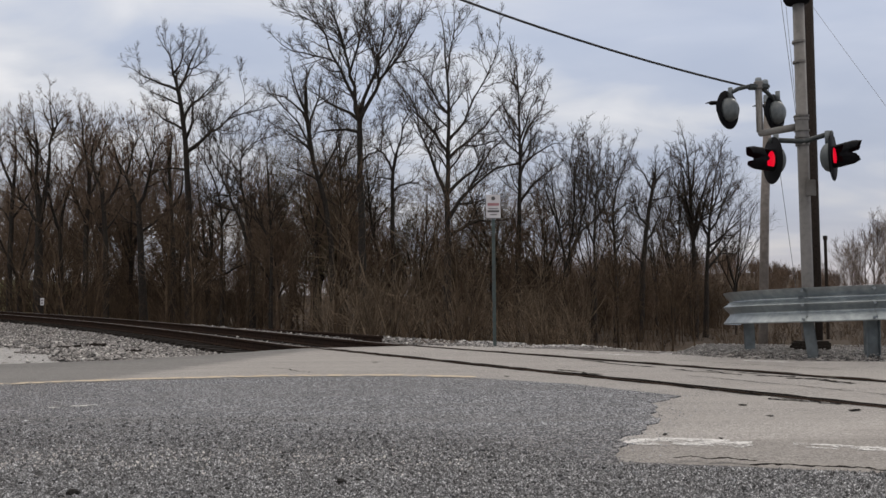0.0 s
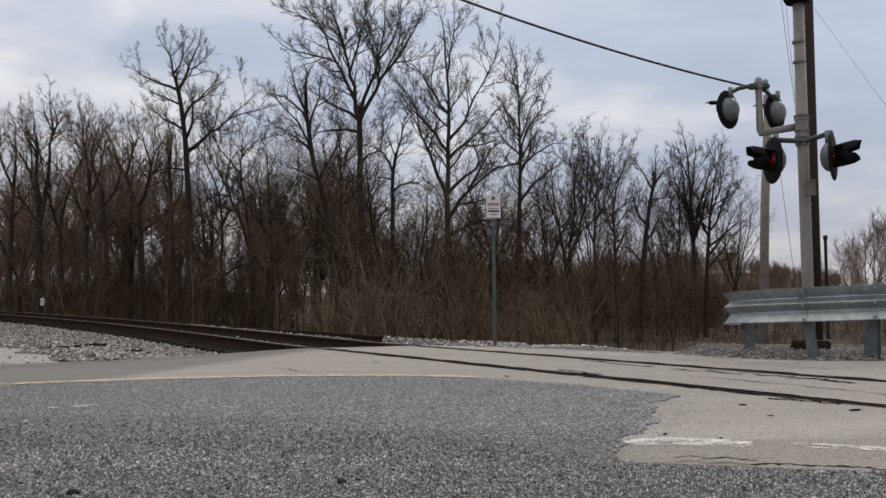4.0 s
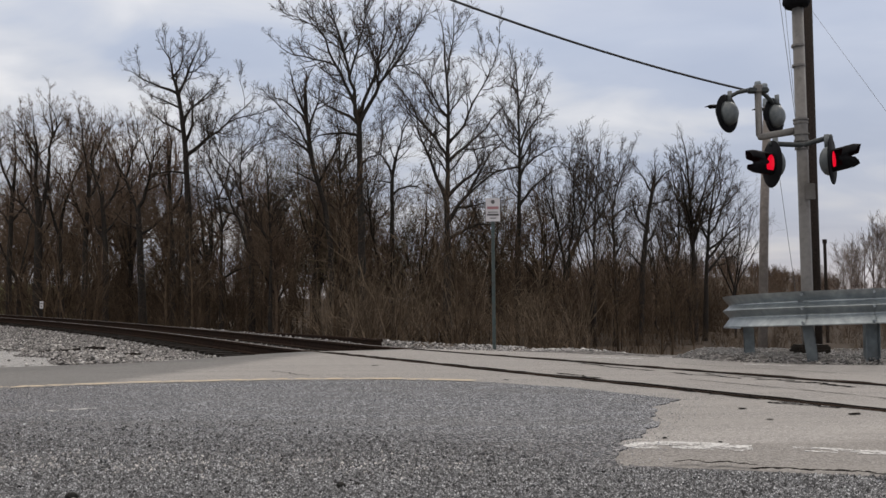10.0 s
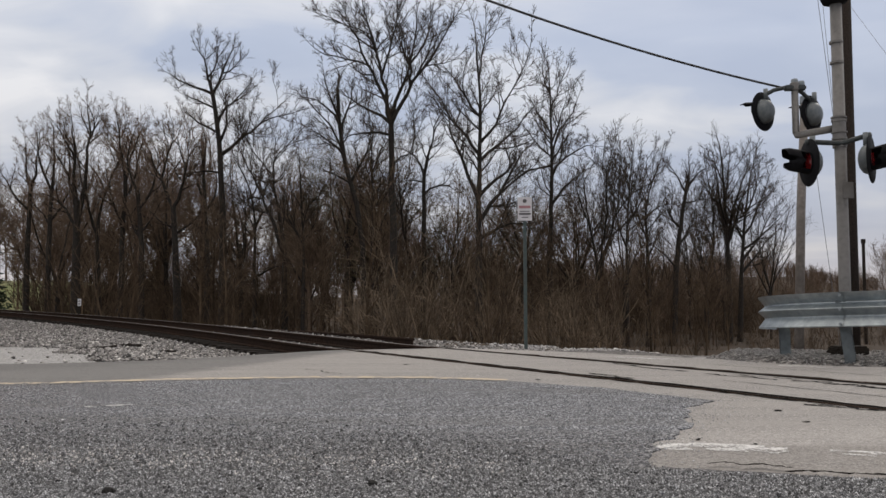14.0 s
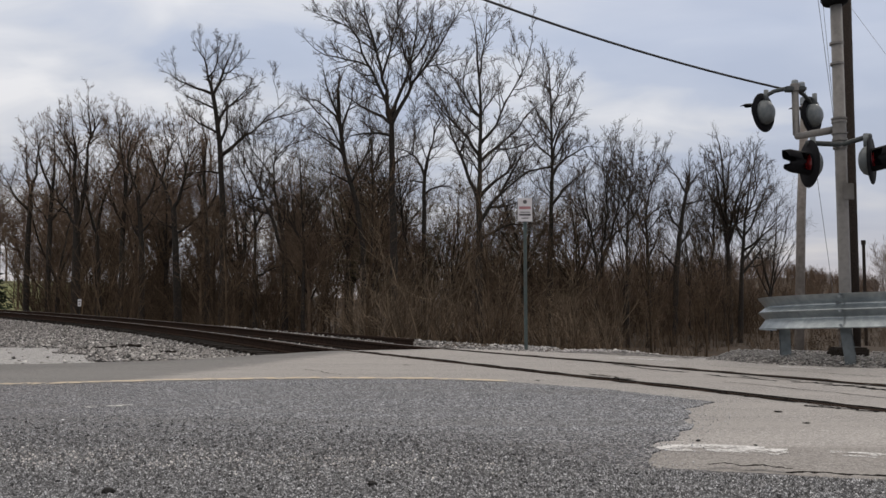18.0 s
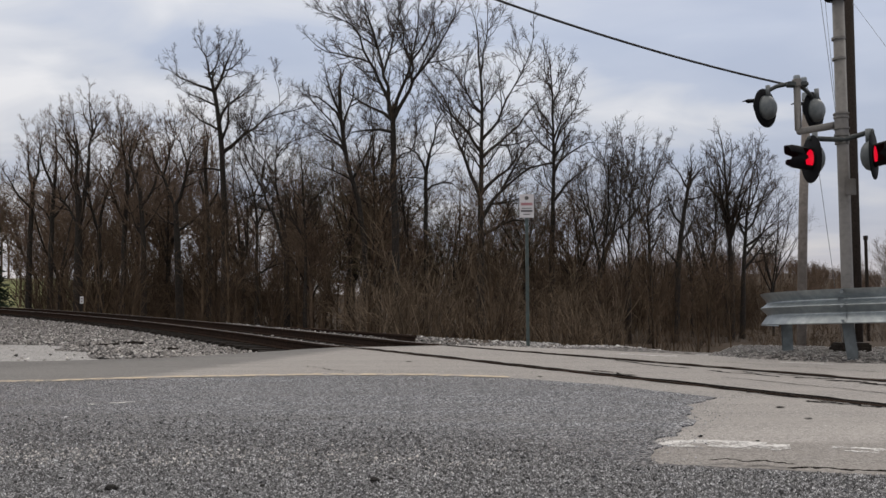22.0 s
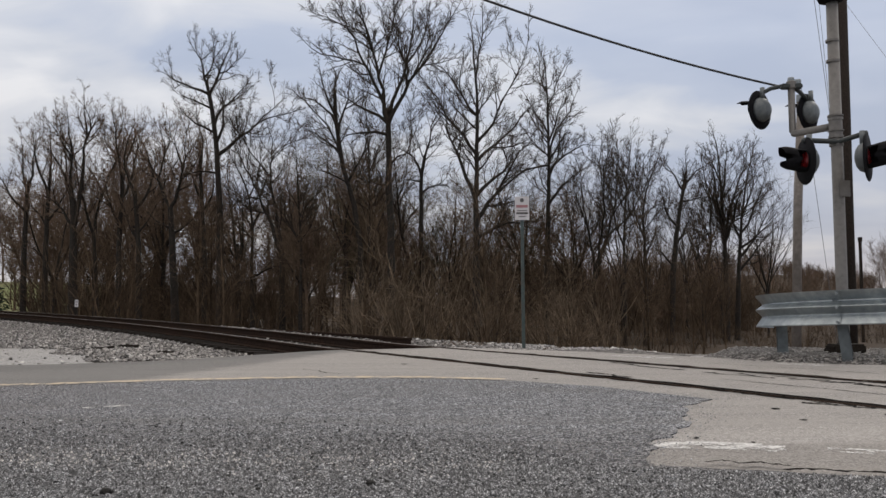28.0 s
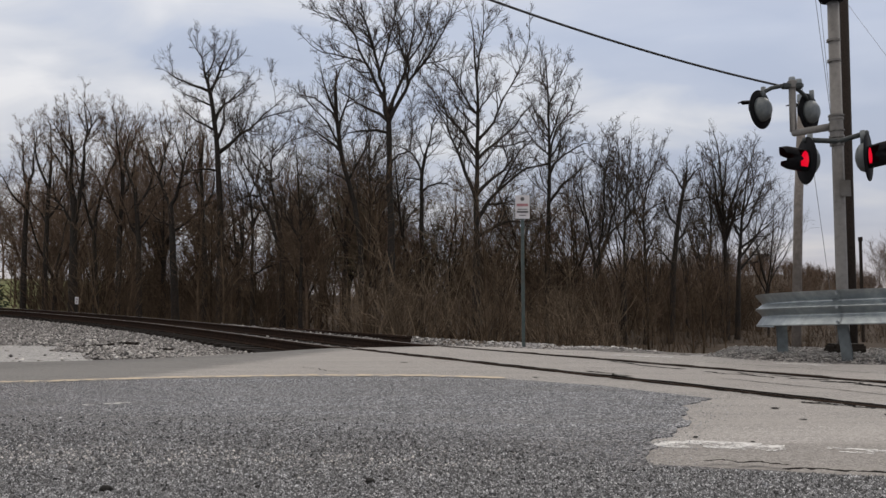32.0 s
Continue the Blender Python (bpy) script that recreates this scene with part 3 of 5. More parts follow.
def build_track():
    for far in (False, True):
        n = GAUGE if far else 0.0
        ss = [-25 + i * 1.0 for i in range(95)]
        pts = [(*track_point(s, n), rail_height(s) + 0.003) for s in ss]
        rail = tagged(part("rail", rail_mesh(bmesh.new(), pts), RUST), "rusty steel rail sunk in the crossing and curving away", "rail", "rails of the track")
        part("rail_head", rail_mesh(bmesh.new(), [(x, y, z + 0.002) for x, y, z in pts if track_coords(x, y)[0] > 11.3], True), RAILTOP, rail, "worn running surface")
        # flangeway where the rail crosses the road: its shaded depth painted as a flat dark strip
        for off, w in ((0.085, 0.085), (-0.056, 0.03)) if not far else ((-0.085, 0.075), (0.056, 0.028)):
            bm = bmesh.new()
            rnd = random.Random(21 + int(off * 1000))
            row = []
            for i in range(150):
                s = -14 + i * 0.17
                a, b = off - w / 2 + rnd.uniform(-0.014, 0.014), off + w / 2 + rnd.uniform(-0.035, 0.03)
                row.append([bm.verts.new((*track_point(s, n + a), 0.0035)), bm.verts.new((*track_point(s, n + b), 0.0035))])
            for p, q in zip(row, row[1:]):
                bm.faces.new((p[0], q[0], q[1], p[1]))
            tagged(part("flangeway", bm, TAR_AND_GAP), "flat dark strip painted as the shaded gap beside the rail", "road", kind="structure")
    bm = bmesh.new()
    box(bm, -1.30, 1.30, -0.11, 0.11, -0.18, 0.0, 0.008)
    first = tagged(part("railway_tie", bm, TIE), "dark creosoted timber tie under the rails", "railway tie", "ties of the track")
    s = 12.3
    while s < 60:
        x, y = track_point(s, GAUGE / 2)
        a = math.atan2(TX, TY) * -1 + (max(0, s - CURVE_START) / RADIUS)
        m = pose(x, y, rail_height(s) - 0.165, 0, 0, math.degrees(a))
        if s == 12.3:
            first.matrix_world = m
        else:
            copy_thing(first, m)
        s += 0.53


build_track()


def stones(name, count, place, size, material, label, seed, flat=0.7, parent=None):
    """Loose angular stones, joined: place gives x, y, z for a random generator."""
    rnd = np.random.RandomState(seed)
    base = np.array([(1, 0, 0), (-1, 0, 0), (0, 1, 0), (0, -1, 0), (0, 0, 1), (0, 0, -1)], float)
    tri = np.array([(0, 2, 4), (2, 1, 4), (1, 3, 4), (3, 0, 4), (2, 0, 5), (1, 2, 5), (3, 1, 5), (0, 3, 5)])
    pos = np.array([place(rnd) for _ in range(count)])
    n = len(pos)
    r = size[0] + (size[1] - size[0]) * rnd.rand(n) ** 2
    shape = base[None] * (0.55 + 0.9 * rnd.rand(n, 6, 1)) + rnd.uniform(-0.35, 0.35, (n, 6, 3))
    q = rnd.randn(n, 4)
    q /= np.linalg.norm(q, axis=1)[:, None]
    w, x, y, z = q.T
    rot = np.array([[1 - 2 * (y * y + z * z), 2 * (x * y - w * z), 2 * (x * z + w * y)], [2 * (x * y + w * z), 1 - 2 * (x * x + z * z), 2 * (y * z - w * x)], [2 * (x * z - w * y), 2 * (y * z + w * x), 1 - 2 * (x * x + y * y)]]).transpose(2, 0, 1)
    v = np.einsum("nij,nkj->nki", rot, shape) * r[:, None, None]
    v[:, :, 2] *= flat
    v += pos[:, None, :]
    f = (tri[None] + 6 * np.arange(n)[:, None, None]).reshape(-1, 3)
    return tagged(quick_mesh(name, v.reshape(-1, 3), f, material), label, "stones", kind="stuff")


def ballast_place(rnd):
    while True:
        s = 9.4 + 34 * rnd.rand() ** 2.0
        n = rnd.uniform(-4.6 - 3.4 * smooth_step(13, 17, s), -0.2) if rnd.rand() < 0.68 else rnd.uniform(0.1, 4.0)
        x, y = track_point(s, n)
        on_rail = -0.2 < n < 0.12 or 1.35 < n < 1.72
        on_road = y < 9.15 or (x > -4.6 and (y - 9.1) < (x + 4.6) * 1.05 + 0.1) or (s < 12 and n > -0.3)
        between = 0.0 < n < 1.6 and rnd.rand() < 0.85
        if not on_rail and not between and not on_road and not (dusty(x, y, n) and rnd.rand() < 0.985):
            return x, y, ground_height(x, y) + rnd.uniform(-0.008, 0.02)


def verge_place(rnd):
    s = rnd.uniform(10.0, 13.8)
    n = rnd.uniform(2.55, 4.2) + 0.25 * math.sin(s * 2)
    x, y = track_point(s, n)
    return x, y, ground_height(x, y) + rnd.uniform(-0.005, 0.02)


def mound_place(rnd):
    a, r = rnd.uniform(0, math.tau), 1.66 * rnd.rand() ** 0.4
    x, y = 4.5 + r * math.cos(a) * (1.05 if math.cos(a) < 0 else 1.66), 10.05 + r * math.sin(a)
    return x, y, ground_height(x, y) + rnd.uniform(-0.005, 0.025)


def loose_place(rnd):
    y = 2.25 + 2.3 * min(rnd.rand(), rnd.rand())
    x = rnd.uniform(-0.58, 0.58) * (y + 0.2)
    rim = 2.98 - max(0.0, x - 0.6) * 0.22 + max(0.0, 0.55 - x) * rnd.uniform(0.6, 1.6)
    if y > rim:
        y = 2.1 + (rim - 2.1) * rnd.rand()
    return x, y, 0.0135


stones("ballast", 33000, ballast_place, (0.014, 0.038), BALLAST, "grey and white crushed stone ballast beside the rails", 31)
stones("verge_stones", 1900, verge_place, (0.012, 0.032), PALE_STONE, "pale broken stone along the edge of the crossing", 32)
stones("mound_gravel", 11000, mound_place, (0.005, 0.016), FINE_GRAVEL, "grey gravel mound round the signal mast", 33)
def seal_place(rnd):
    while True:
        y = 7.1 - 4.15 * rnd.rand() ** 1.1
        x = rnd.uniform(-0.64, 0.30) * y
        edge = 6.4 + (x + 3.3) * 0.32 if x < -1.3 else 7.0 - max(0, x + 0.4) * 0.55
        torn_x = 0.60 + 0.36 * (y - 3.1) if y < 5.3 else 1.45 - 0.6 * (y - 5.3)
        fray = 0.30 * rnd.rand() ** 3 - 0.06
        if y < edge - 0.12 and x < torn_x + fray:
            return x, y, 0.009 if x < torn_x - 0.04 else 0.004


def chips(name, count, place, size, material, label, seed):
    """Small pointed chips half bedded in the surface, joined."""
    rnd = np.random.RandomState(seed)
    pos = np.array([place(rnd) for _ in range(count)])
    r = size[0] + (size[1] - size[0]) * rnd.rand(count) ** 2
    a = rnd.rand(count)[:, None] * math.tau + np.arange(4)[None] * (math.tau / 4) + rnd.uniform(-0.4, 0.4, (count, 4))
    rr = r[:, None] * rnd.uniform(0.6, 1.2, (count, 4))
    low = np.stack([rr * np.cos(a), rr * np.sin(a), np.full_like(a, -0.001)], -1)
    tip = np.stack([rnd.uniform(-0.5, 0.5, count) * r, rnd.uniform(-0.5, 0.5, count) * r, r * rnd.uniform(0.5, 1.1, count)], -1)
    v = np.concatenate([low, tip[:, None, :]], 1) + pos[:, None, :]
    tri = np.array([(0, 1, 4), (1, 2, 4), (2, 3, 4), (3, 0, 4)])
    f = (tri[None] + 5 * np.arange(count)[:, None, None]).reshape(-1, 3)
    return tagged(quick_mesh(name, v.reshape(-1, 3), f, material), label, "stones", kind="stuff")


chips("seal_chips", 48000, seal_place, (0.002, 0.0055), CHIPS, "grey stone chips bedded in the road surface", 35)
chips("loose_gravel", 52000, loose_place, (0.0028, 0.010), LOOSE, "loose grey stone chips on the road edge", 34)


def pale_place(rnd):
    f = rnd.rand() ** 1.5
    return -2.2 + 2.2 * f + rnd.normal() * 0.15, 3.2 - 0.12 * f + rnd.normal() * 0.13, 0.0145


chips("pale_gravel", 1500, pale_place, (0.003, 0.008), PALE_STONE, "pale stone chips strewn along the gravel's edge", 37)
stones("loose_stones", 1500, loose_place, (0.006, 0.013), LOOSE, "larger loose stones on the road edge", 36, 0.7)

# ---------------------------------------------------------------- trees


class Wood:
    """Collects tapering limbs as numpy rings, to become one mesh."""

    def __init__(self):
        self.v, self.f, self.n = [], [], 0

    def limb(self, pts, radii, sides):
        pts = np.asarray(pts, float)
        d = np.gradient(pts, axis=0)
        d /= np.linalg.norm(d, axis=1)[:, None] + 1e-9
        ref = np.array([0.31, 0.9, 0.31]) if abs(d[0, 1]) < 0.8 else np.array([1.0, 0.0, 0.2])
        u = np.cross(d, ref)
        u /= np.linalg.norm(u, axis=1)[:, None] + 1e-9
        w = np.cross(d, u)
        a = np.arange(sides) * math.tau / sides
        ring = u[:, None, :] * np.cos(a)[None, :, None] + w[:, None, :] * np.sin(a)[None, :, None]
        v = pts[:, None, :] + ring * np.asarray(radii)[:, None, None]
        k = len(pts)
        i = np.arange(k - 1)[:, None] * sides + np.arange(sides)[None]
        j = np.arange(k - 1)[:, None] * sides + (np.arange(sides)[None] + 1) % sides
        self.f.append(np.stack([i, j, j + sides, i + sides], -1).reshape(-1, 4) + self.n)
        self.v.append(v.reshape(-1, 3))
        self.n += k * sides

    def mesh(self, name, material, smooth=True):
        return quick_mesh(name, np.concatenate(self.v), np.concatenate(self.f), material, smooth)


def grow(rnd, trunk, crown, p, d, length, r, level, style):
    """One limb and all that grows from it. style: children by level, spread in degrees, wiggle, lift."""
    steps = style["steps"][level]
    pts, rads = [p], [r]
    tip = (0.2, 0.2, 0.3, 0.45, 0.5)[level]
    q = d / np.linalg.norm(d)
    dirs = []
    for i in range(steps):
        q = q + rnd.randn(3) * style["wiggle"][level] + np.array([0, 0, style["lift"][level]])
        q /= np.linalg.norm(q)
        p = p + q * length / steps
        pts.append(p)
        dirs.append(q)
        rads.append(r * (1 - (1 - tip) * (i + 1) / steps))
    (trunk if level < 2 else crown).limb(pts, rads, style["sides"][level])
    if level >= style["depth"]:
        return
    count = style["count"][level]
    first = style["first"][level]
    for k in range(count):
        f = first + (1 - first) * (k + rnd.rand()) / count
        i = min(steps - 1, int(f * steps))
        base = pts[i] + (pts[i + 1] - pts[i]) * (f * steps - i)
        axis = np.cross(dirs[i], rnd.randn(3))
        axis /= np.linalg.norm(axis) + 1e-9
        a = radians(rnd.uniform(0.6, 1.25) * style["spread"][level])
        child = dirs[i] * math.cos(a) + axis * math.sin(a)
        rr = rads[i] * rnd.uniform(0.45, 0.7)
        ll = length * rnd.uniform(*style["shrink"][level]) * (1.15 - 0.5 * f)
        grow(rnd, trunk, crown, base, child, ll, max(rr, style["thin"]), level + 1, style)


STYLE = dict(depth=4, steps=(9, 7, 4, 2, 1), sides=(9, 6, 4, 3, 3), count=(9, 8, 6, 4), first=(0.4, 0.25, 0.15, 0.2), spread=(38, 42, 45, 45), wiggle=(0.035, 0.09, 0.12, 0.16, 0.18), lift=(0.02, 0.06, 0.05, 0.03, 0.02),
             shrink=((0.35, 0.55), (0.35, 0.6), (0.4, 0.65), (0.45, 0.8)), thin=0.008)


def hero_tree(name, x, y, r, seed, label, bole, limbs, bark=None, twig=None, group="bare trees of the wood"):
    """A bare tree grown to a plan. bole: length and leans (degrees to the right) from foot to top; limbs: (parent limb or -1 for
    the bole, share of the way along it, length, leans from its start to its end). Branches and twigs grow on these by chance."""
    rnd = np.random.RandomState(seed)
    trunk, crown = Wood(), Wood()

    def run(p, length, leans, r0, r1, sway, sides):
        steps = max(4, int(length / 0.5))
        pts, rads, way = [p], [r0], []
        for k in range(steps):
            f = (k + 0.5) / steps
            a = radians(np.interp(f, np.linspace(0.06, 0.94, len(leans)), leans) + rnd.uniform(-12, 12) * (1 if sway else 0.25))
            d = np.array([math.sin(a), sway * (1 - 0.6 * f), math.cos(a)])
            d /= math.hypot(d[0], d[2])
            p = p + d * length / steps
            pts.append(p)
            way.append(d / np.linalg.norm(d))
            rads.append(r0 + (r1 - r0) * ((k + 1) / steps) ** 0.9)
        trunk.limb(pts, rads, sides)
        return np.array(pts), np.array(rads), way, length

    def at(limb, share):
        pts, rads, way, _ = limb
        q = min(share, 0.999) * (len(pts) - 1)
        k = int(q)
        return pts[k] + (pts[k + 1] - pts[k]) * (q - k), rads[k] + (rads[k + 1] - rads[k]) * (q - k), way[min(k, len(way) - 1)]

    ends_in_fork = any(l[0] == -1 and l[1] > 0.9 for l in limbs)
    thick = [min(0.030 + 0.0215 * l[2], r * 0.62) for l in limbs]
    top = min(r * 0.7, 1.15 * max(k for k, l in zip(thick, limbs) if l[0] == -1 and l[1] > 0.9)) if ends_in_fork else r * 0.16
    stem = run(np.array([0.0, 0.0, -0.25]), bole[0], bole[1:], r * 1.2, top, 0.0, 10)
    made = [stem]
    for (parent, share, length, *leans), wide in zip(limbs, thick):
        p, rp, _ = at(made[parent + 1], share)
        made.append(run(p, length, leans, min(rp * 0.88, wide), 0.011, rnd.uniform(-0.4, 0.4), 7))
    # crooked side branches on the limbs and on the upper bole
    for limb in made[:]:
        length, bole_itself = limb[3], limb is stem
        if bole_itself and ends_in_fork:
            continue
        for _ in range(int(length / (1.8 if bole_itself else 1.25))):
            share = rnd.uniform(0.5 if bole_itself else 0.18, 0.78)
            p, rp, way = at(limb, share)
            lean = math.degrees(math.atan2(way[0], way[2]))
            turn = rnd.choice((-1, 1)) * rnd.uniform(24, 58)
            size = rnd.uniform(0.45, 0.9) * min(length * (1.0 - 0.7 * share), 2.4)
            made.append(run(p, size, (lean + turn, (lean + turn) * 0.75 + rnd.uniform(-14, 14), (lean + turn) * 0.45), min(rp * 0.7, 0.012 + 0.017 * size), 0.008, rnd.uniform(-0.7, 0.7), 5))
    style = dict(STYLE, count=(0, 0, 5, 3), first=(0, 0, 0.2, 0.2), spread=(0, 0, 36, 42), wiggle=(0, 0, 0.13, 0.17, 0.2), shrink=((0, 0), (0, 0), (0.4, 0.7), (0.5, 0.9)), thin=0.0085, lift=(0, 0, 0.10, 0.05, 0.02))
    for k, limb in enumerate(made):
        length = limb[3]
        share = 0.2 if k else (0.55 if not ends_in_fork else 0.8)
        while share < 1.0:
            p, rp, way = at(limb, share)
            axis = np.cross(way, rnd.randn(3))
            axis /= np.linalg.norm(axis)
            a = radians(rnd.uniform(18, 52))
            d = way * math.cos(a) + axis * math.sin(a) + np.array([0, 0, 0.12])
            size = rnd.uniform(0.45, 1.3) * (0.74 + 0.14 * min(length, 6.0)) * (1.05 - 0.64 * share)
            grow(rnd, trunk, crown, p, d, size, min(rp * 0.75, 0.012 + 0.012 * size), 2, style)
            share += rnd.uniform(0.6, 1.4) * (0.30 if twig else 0.34) / length
        grow(rnd, trunk, crown, limb[0][-1], limb[2][-1], 0.45 + 0.06 * length, limb[1][-1], 2, style)
    ob = empty(name, pose(x, y, ground_height(x, y)), label, "tree", group)
    t = trunk.mesh("trunk", bark or BARK)
    c = crown.mesh("crown", twig or TWIG)
    t.parent = c.parent = ob
    return ob


def chance_limbs(rnd, bare, count, tilt, length):
    """Main limbs fanned out from the upper bole."""
    out = []
    for i in range(count):
        a = -tilt + 2 * tilt * (i + 0.5) / count + rnd.uniform(-8, 8)
        out.append((bare * rnd.uniform(0.72, 1.0), a, length * rnd.uniform(0.75, 1.1) * (1.0 - 0.25 * abs(a) / max(tilt, 1))))
    return out


def forked(rnd, trunk, crown, height, r, bare, lean, limbs, st, z0=-0.25):
    """A plain bole that forks into the given main limbs."""
    top = height * bare
    pts, rads = [], []
    for i in range(9):
        f = i / 8
        pts.append((lean * top * f + rnd.randn() * 0.05 * f, rnd.randn() * 0.05 * f, z0 + (top - z0) * f))
        rads.append(r * (1.25 if i == 0 else 1) * (1 - 0.35 * f))
    trunk.limb(pts, rads, st["sides"][0])
    for share, tilt, length in limbs:
        i = min(8.0, share / bare * 8)
        j = int(min(7, i))
        p = np.array(pts[j]) + (np.array(pts[j + 1]) - np.array(pts[j])) * (i - j)
        d = np.array([math.sin(radians(tilt)), rnd.uniform(-0.35, 0.35), math.cos(radians(tilt))])
        grow(rnd, trunk, crown, p, d, length * height, r * (0.52 if length > 0.3 else 0.36), 1, dict(st, lift=(0.02, 0.035, 0.05, 0.03, 0.02)))


def tree(name, x, y, height, r, seed, label, limbs=(), style=None, lean=0.0, bare=0.5, bark=None, twig=None, group="bare trees of the wood"):
    """A bare tree: limbs are (height share, lean to the right in degrees, length share); without them they grow by chance."""
    st = dict(STYLE, **(style or {}))
    rnd = np.random.RandomState(seed)
    trunk, crown = Wood(), Wood()
    z0 = -0.25
    if not limbs and "fork" in st:
        count, bare, tilt, length = st["fork"]
        bare *= rnd.uniform(0.85, 1.15)
        limbs = chance_limbs(rnd, bare, count, tilt, length)
    if limbs:
        forked(rnd, trunk, crown, height, r, bare, lean, limbs, st, z0)
    else:
        grow(rnd, trunk, crown, np.array([0, 0, z0]), np.array([lean, 0, 1.0]), height * 0.86, r, 0, st)
    ob = empty(name, pose(x, y, ground_height(x, y)), label, "tree", group)
    t = trunk.mesh("trunk", bark or BARK)
    c = crown.mesh("crown", twig or TWIG)
    t.parent = c.parent = ob
    return ob


CROWN = dict(fork=(5, 0.42, 34, 0.66), count=(0, 10, 7, 4), first=(0.42, 0.18, 0.1, 0.2), spread=(36, 44, 48, 50), wiggle=(0.05, 0.11, 0.15, 0.18, 0.2))
UPRIGHT = dict(fork=(6, 0.30, 24, 0.84), count=(0, 8, 5, 3), first=(0.3, 0.2, 0.1, 0.2), spread=(26, 32, 38, 42), wiggle=(0.03, 0.06, 0.09, 0.13, 0.15))
SLIM = dict(count=(12, 7, 5, 4), first=(0.45, 0.2, 0.15, 0.2), spread=(30, 36, 42, 45), shrink=((0.22, 0.4), (0.35, 0.6), (0.4, 0.65), (0.45, 0.8)))
FAN = dict(count=(13, 9, 7, 4), first=(0.15, 0.2, 0.1, 0.2), spread=(26, 28, 34, 40), shrink=((0.45, 0.7), (0.4, 0.65), (0.4, 0.65), (0.45, 0.8)), wiggle=(0.03, 0.05, 0.08, 0.12, 0.15))

# the trees along the edge of the wood
hero_tree("tall_tree", -3.38, 37, 0.165, 100, "tall bare tree with a high forked vase-shaped crown", (10.1, -1, -1, -1, -1), [(-1, 0.98, 6.3, -19, -19, -24), (-1, 1.0, 6.1, -9, -18, -23), (-1, 1.0, 6.1, 15, 10, 13, 6), (-1, 1.0, 6.2, 27, 30, 38), (1, 0.35, 3.9, 7, 14, 5), (2, 0.47, 3.1, -15, -7), (2, 0.47, 3.4, 40, 15, 17), (0, 0.47, 3.0, -70, -79, -50), (0, 0.7, 2.2, -37, -83), (3, 0.38, 2.5, 12, 34), (-1, 1.0, 2.9, -57, -54), (-1, 0.95, 2.3, -79, -116), (1, 0.5, 2.7, -16, -8), (-1, 0.8, 1.4, 32, 84), (-1, 0.73, 1.6, -78, -84)])
hero_tree("tall_tree", 0.20, 36, 0.17, 101, "bare tree with a wide crown of crooked forking limbs", (13.7, 0, 0, 2, -4), [(-1, 0.48, 4.8, -26, -28, -18, -4), (-1, 0.62, 4.1, -37, -31, -31), (-1, 0.74, 3.1, -33, -31, -46), (-1, 0.86, 3.0, 9, 17, 6), (-1, 0.66, 3.6, 38, 20, 28, 44), (4, 0.71, 2.9, 29, -1), (-1, 0.6, 3.3, 51, 45, 36), (-1, 0.41, 4.6, 28, 34, 35, 47), (7, 0.34, 2.6, 44, 80), (-1, 0.49, 3.1, 36, 54, -10), (-1, 0.36, 2.6, 63, 89), (7, 0.18, 1.6, 78, 72), (0, 0.55, 1.0, 32, 66), (1, 0.51, 1.2, -61, -21), (2, 0.35, 1.8, -15, 29)])
hero_tree("slim_tree", 3.52, 42, 0.16, 102, "tall slim bare tree with a rounded top", (13.9, 2, 2, 2, -2), [(-1, 0.68, 3.8, 12, 30, 21), (-1, 0.67, 1.8, 43, 31), (-1, 0.76, 2.4, -30, -24), (-1, 0.83, 2.8, 13, 22), (-1, 0.88, 2.5, -16, -7), (-1, 0.61, 2.9, 25, 86), (-1, 0.51, 2.8, 32, 63), (-1, 0.65, 1.9, -97, -118), (-1, 0.73, 2.6, 34, 9)])
hero_tree("tall_tree", -13.52, 46, 0.2, 103, "tall bare tree with a dense twiggy top", (13.9, -1, -1, -3, -10), [(-1, 1.0, 3.0, -68, -60, -51), (-1, 1.0, 3.0, -11, -12, -36), (-1, 1.0, 2.8, 34, 19, 23), (1, 0.31, 2.1, 44, -10), (-1, 0.94, 2.0, -58, -73), (-1, 0.84, 2.3, -71, -35), (-1, 0.87, 3.2, 24, 45, 49), (-1, 0.8, 3.2, 23, -17), (-1, 0.68, 2.0, -78, -113), (-1, 0.75, 4.4, 46, 56, 46), (9, 0.94, 2.0, -1, -14), (9, 0.66, 2.8, 59, 90), (2, 0.44, 1.6, 76, 0)])
hero_tree("forked_tree", -9.69, 44, 0.17, 104, "bare tree with a leaning bole and two leaning main limbs", (5.1, -1, -1), [(-1, 0.95, 7.0, -16, -24, -26, -34), (-1, 0.95, 7.5, -7, -9, 7, -21), (1, 0.7, 2.4, 49, 30), (1, 0.7, 2.5, 37, 87), (1, 0.58, 3.9, -35, -27, -40), (0, 0.82, 2.6, -4, -24), (0, 0.61, 3.2, -16, 12), (0, 0.46, 1.9, -84, -142), (1, 0.45, 1.6, -32, -41)])
hero_tree("forked_tree", -11.52, 45, 0.13, 105, "slender bare tree with a crooked top", (10.2, 0, 0, 0, -31), [(-1, 0.62, 1.9, 23, 75), (-1, 0.62, 1.8, -34, -27), (-1, 0.78, 3.1, 23, -15), (-1, 0.85, 3.3, -27, 4), (-1, 0.34, 1.4, -88, -124), (-1, 0.37, 1.7, 64, 77)])
